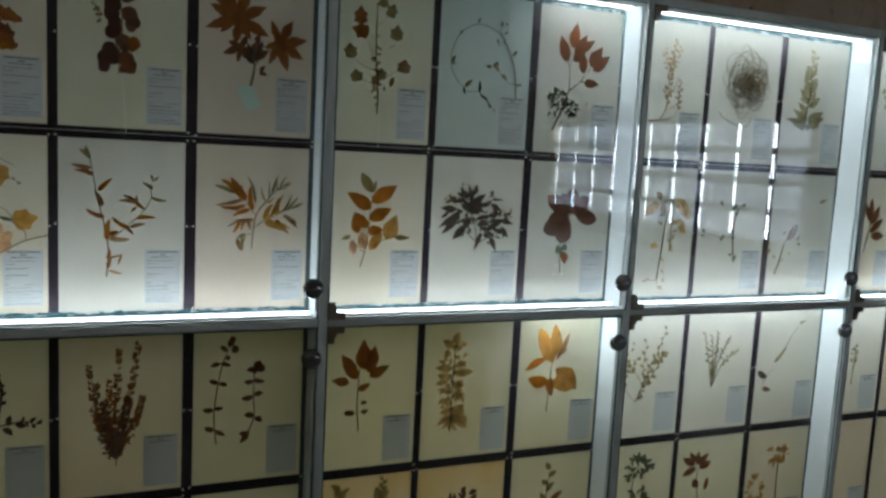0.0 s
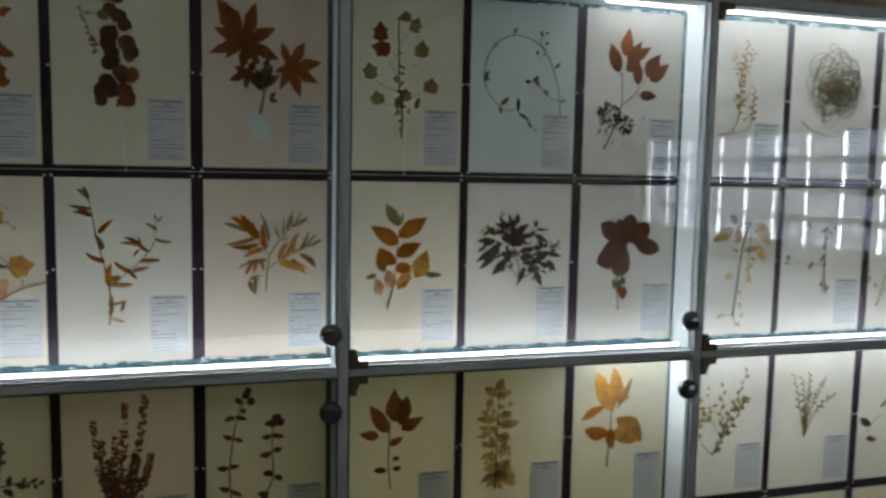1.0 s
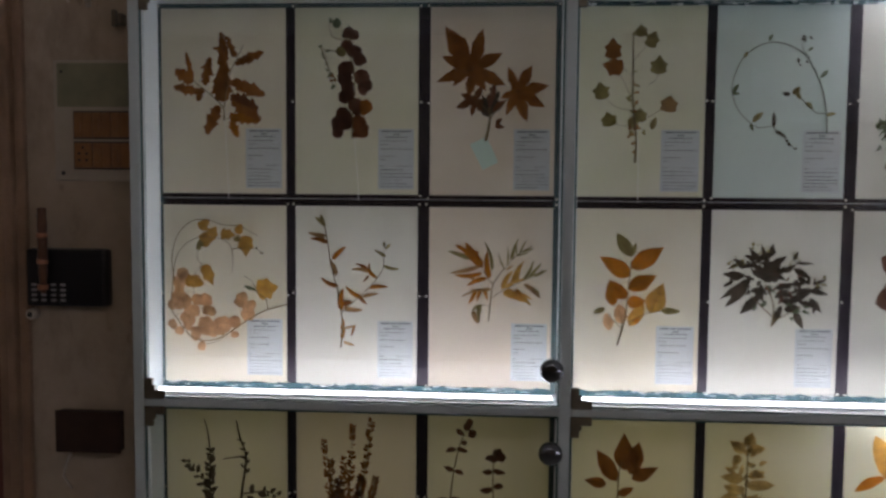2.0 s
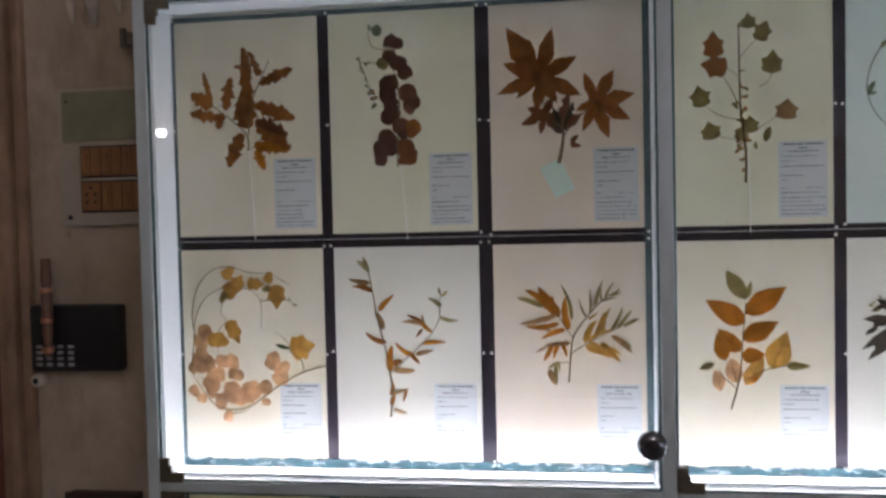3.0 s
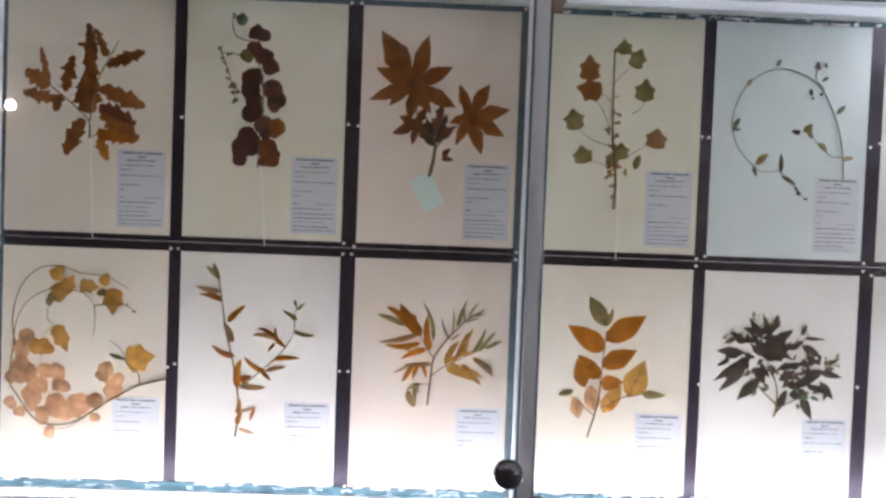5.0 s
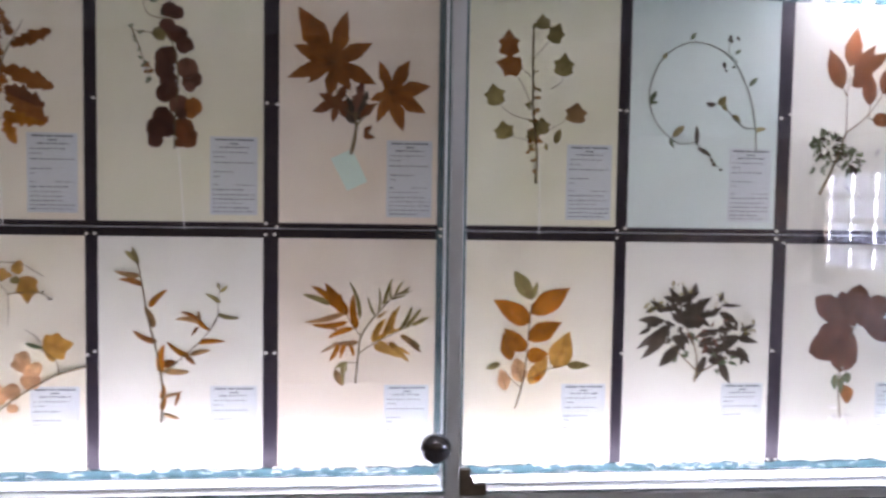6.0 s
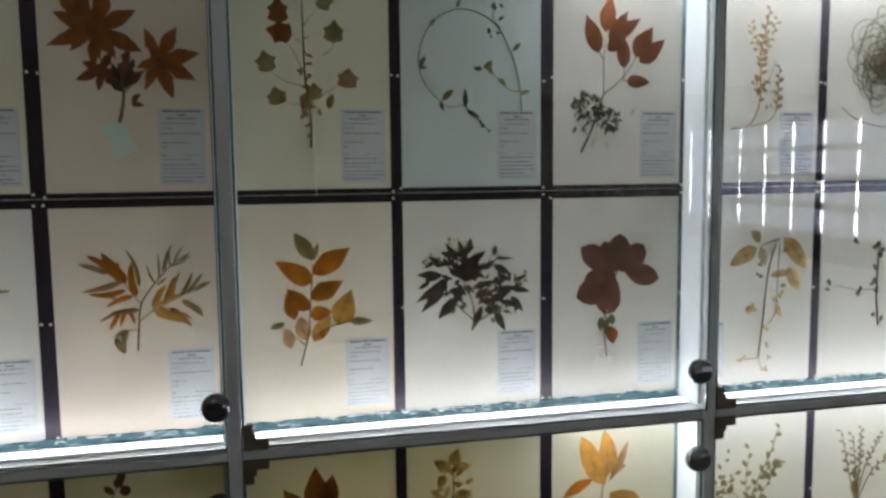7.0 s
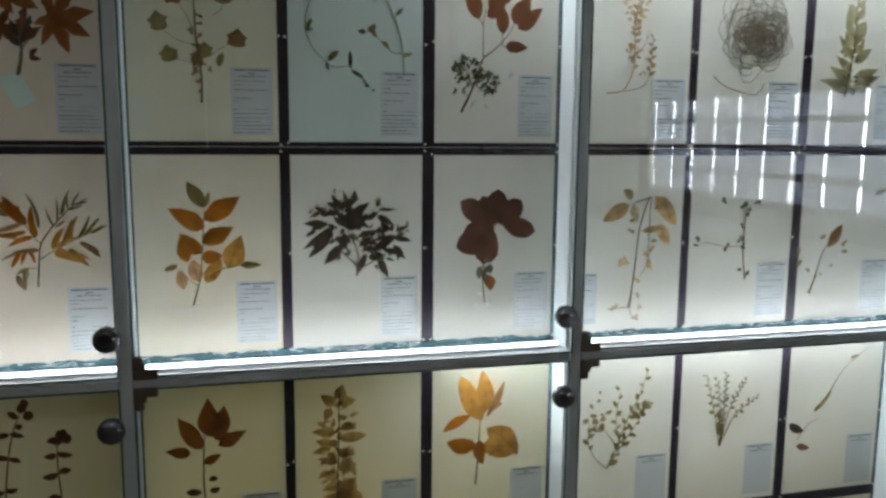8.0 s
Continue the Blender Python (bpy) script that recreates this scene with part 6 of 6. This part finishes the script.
CABLE = solid("pale_cable", (0.47, 0.40, 0.32), 0.8, scale=20.0, amount=0.25, bump=0.2)

board = thing("switch_board", "old beige switch board with brown switches and a socket", "switch board")
part("plate", block(-0.632, -0.392, WALL - 0.012, WALL, 1.628, 1.916, 0.003), ACRYLIC, board)
part("card", block(-0.622, -0.395, WALL - 0.0145, WALL - 0.0122, 1.805, 1.909, 0.0008), CARD, board, "faded green card behind the plate")
for x, z in ((-0.611, 1.889), (-0.611, 1.646)):
    bm = bmesh.new()
    lathe(bm, (x, WALL - 0.0118, z), (0, -1, 0), [(0, 0.005), (0.002, 0.005), (0.003, 0.003)], 10)
    part("screw", bm, BLACK, board, "dark screw")
for row, z in enumerate((1.732, 1.659)):
    part("switch_tray", block(-0.583, -0.3935, WALL - 0.015, WALL - 0.0122, z - 0.004, z + 0.063, 0.001), DARKWOOD, board, "dark recessed tray")
    for i in range(4):
        x = -0.579 + i * 0.046
        if row == 1 and i == 0:
            socket = part("socket", block(x, x + 0.043, WALL - 0.021, WALL - 0.0152, z, z + 0.059, 0.002), SWITCH, board)
            for hx, hz in ((0.012, 0.018), (0.031, 0.018), (0.012, 0.034), (0.031, 0.034), (0.0215, 0.048)):
                bm = bmesh.new()
                lathe(bm, (x + hx, WALL - 0.0205, z + hz), (0, -1, 0), [(0, 0.0035), (0.001, 0.0035)], 10)
                part("hole", bm, BLACK, socket)
        else:
            rocker = part("switch", block(x, x + 0.0215, WALL - 0.021, WALL - 0.0152, z, z + 0.059, 0.002), SWITCH, board)
            part("dolly", block(x + 0.005, x + 0.0165, WALL - 0.026, WALL - 0.0208, z + 0.012, z + 0.045, 0.002), SWITCH, rocker)
            part("blank", block(x + 0.0225, x + 0.044, WALL - 0.021, WALL - 0.0152, z, z + 0.059, 0.002), SWITCH, board)

phone = thing("wall_telephone", "black plastic wall keypad unit with small grey buttons", "telephone")
part("body", block(-0.700, -0.498, WALL - 0.035, WALL, 1.322, 1.463, 0.010), BLACK, phone)
for i in range(4):
    for j in range(4):
        part("button", block(-0.684 + i * 0.024, -0.672 + i * 0.024, WALL - 0.039, WALL - 0.034, 1.335 + j * 0.0125, 1.341 + j * 0.0125, 0.001), BUTTON, phone)

box = thing("wall_box", "dark brown wooden box fixed to the wall below the telephone", "box")
part("body", block(-0.634, -0.476, WALL - 0.026, WALL, 0.964, 1.062, 0.004), DARKWOOD, box)
part("lid", block(-0.637, -0.473, WALL - 0.031, WALL - 0.0262, 0.961, 1.065, 0.002), DARKWOOD, box)
cable = thing("white_cable", "thin white cable looped on the wall beside the door", "cable")
bm = bmesh.new()
rod(bm, [(-0.628, WALL - 0.004, 0.985), (-0.612, WALL - 0.012, 0.982), (-0.606, WALL - 0.016, 0.955), (-0.622, WALL - 0.012, 0.925), (-0.630, WALL - 0.010, 0.895), (-0.618, WALL - 0.008, 0.872), (-0.612, WALL - 0.004, 0.86)], 0.003, 8)
part("sheath", bm, CABLE, cable, smooth=True)

handle = thing("turned_handle", "brown turned wooden handle with copper bands hung on the wall", "handle")
bm = bmesh.new()
lathe(bm, (-0.644, WALL - 0.055, 1.357), (0, 0, 1), [(0, 0.006), (0.012, 0.010), (0.03, 0.008), (0.05, 0.011), (0.075, 0.009), (0.08, 0.012), (0.11, 0.011), (0.135, 0.012), (0.14, 0.009), (0.16, 0.012), (0.19, 0.010), (0.204, 0.011), (0.206, 0.004)], 14)
part("grip", bm, TURNED, handle, smooth=True)
for z in (1.366, 1.428, 1.49):
    bm = bmesh.new()
    lathe(bm, (-0.645, WALL - 0.055, z), (0, 0, 1), [(0, 0.0115), (0.002, 0.0128), (0.010, 0.0128), (0.012, 0.0115)], 14)
    part("band", bm, COPPER, handle, "copper band", True)
bm = bmesh.new()
rod(bm, [(-0.645, WALL - 0.055, 1.54), (-0.665, WALL - 0.03, 1.541), (-0.69, WALL, 1.541)], 0.003, 8)
part("hook", bm, BRONZE, handle, "dark hook")

ring = thing("cable_ring", "small white ring fitting with a dark hole on the wall", "fitting")
bm = bmesh.new()
lathe(bm, (-0.698, WALL, 1.300), (0, -1, 0), [(0, 0.014), (0.02, 0.014), (0.024, 0.010)], 16)
part("collar", bm, CABLE, ring, smooth=True)
bm = bmesh.new()
lathe(bm, (-0.698, WALL - 0.0235, 1.300), (0, -1, 0), [(0, 0.007), (0.002, 0.006)], 12)
part("hole", bm, BLACK, ring)

for i, (x, z0, w) in enumerate(((-0.599, 2.055, 0.011), (-0.549, 2.043, 0.015), (-0.494, 2.069, 0.013))):
    cable = thing("hanging_cable", "pale plaster-splashed cable hanging down the wall", "cable", "cables on the wall")
    bm = bmesh.new()
    rod(bm, [(x - 0.03, WALL - 0.005, ROOM_T), (x - 0.022, WALL - 0.006, 2.5), (x - 0.006, WALL - 0.006, 2.2), (x, WALL - 0.006, z0 + 0.05), (x + 0.004, WALL - 0.004, z0)], [w, w, w, w * 0.85, w * 0.35], 12)
    part("sheath", bm, CABLE, cable, smooth=True)
bracket = thing("wall_clamp", "small dark clamp on the wall beside the case", "clamp")
bm = bmesh.new()
slab(bm, -0.476, -0.452, WALL - 0.03, WALL, 1.998, 2.024, 0.004)
slab(bm, -0.472, -0.462, WALL - 0.04, WALL - 0.025, 1.990, 2.030, 0.003)
part("jaw", bm, BRONZE, bracket)
loop = thing("cable_loop", "dark brown looped cable hung on the wall above the case", "cable")
for cx, rz in ((0.912, 0.040), (0.926, 0.034)):
    bm = bmesh.new()
    rod(bm, [(cx + 0.017 * math.cos(u), WALL - 0.008 - 0.004 * math.sin(u), 2.112 + rz + rz * math.sin(u)) for u in [math.tau * j / 20 for j in range(21)]], 0.0045, 8)
    part("turn", bm, TURNED, loop, smooth=True)
bm = bmesh.new()
rod(bm, [(0.905, WALL - 0.008, 2.19), (0.90, WALL - 0.007, 2.4), (0.91, WALL - 0.007, ROOM_T)], 0.004, 8)
part("tail", bm, TURNED, loop, smooth=True)
for x, z in ((2.058, 2.114), (1.369, 2.106), (1.62, 2.118)):
    nail = thing("nail", "small dark nail in the plaster above the case", "nail", "nails above the case")
    bm = bmesh.new()
    lathe(bm, (x, WALL + 0.002, z), (0, -1, 0), [(0, 0.0022), (0.012, 0.0022), (0.0122, 0.0055), (0.0145, 0.0045)], 10)
    part("head", bm, BRONZE, nail)
clip = thing("clip", "small black clip on the top bar of the case", "clip")
bm = bmesh.new()
slab(bm, 0.296, 0.306, FRONT - 0.013, FRONT - 0.008, 2.046, 2.062, 0.0015)
part("jaw", bm, BLACK, clip)

# door and its moulded frame at the end of the wall
door = tagged(new("door_1"), "red-brown wooden door in a moulded frame", kind="structure")
for x0, x1, d in ((-0.728, -0.706, 0.022), (-0.750, -0.729, 0.040), (-0.776, -0.751, 0.030)):
    part("moulding", block(x0, x1, WALL - d, WALL, 0, 2.25, 0.006), WOOD, door)
part("door_leaf", block(-1.65, -0.777, WALL - 0.012, WALL, 0.0, 2.2, 0.003), DOORPAINT, door)
for z0, z1 in ((0.2, 1.0), (1.12, 2.05)):
    part("door_panel", block(-1.53, -0.88, WALL - 0.020, WALL - 0.0122, z0, z1, 0.006), DOORPAINT, door)
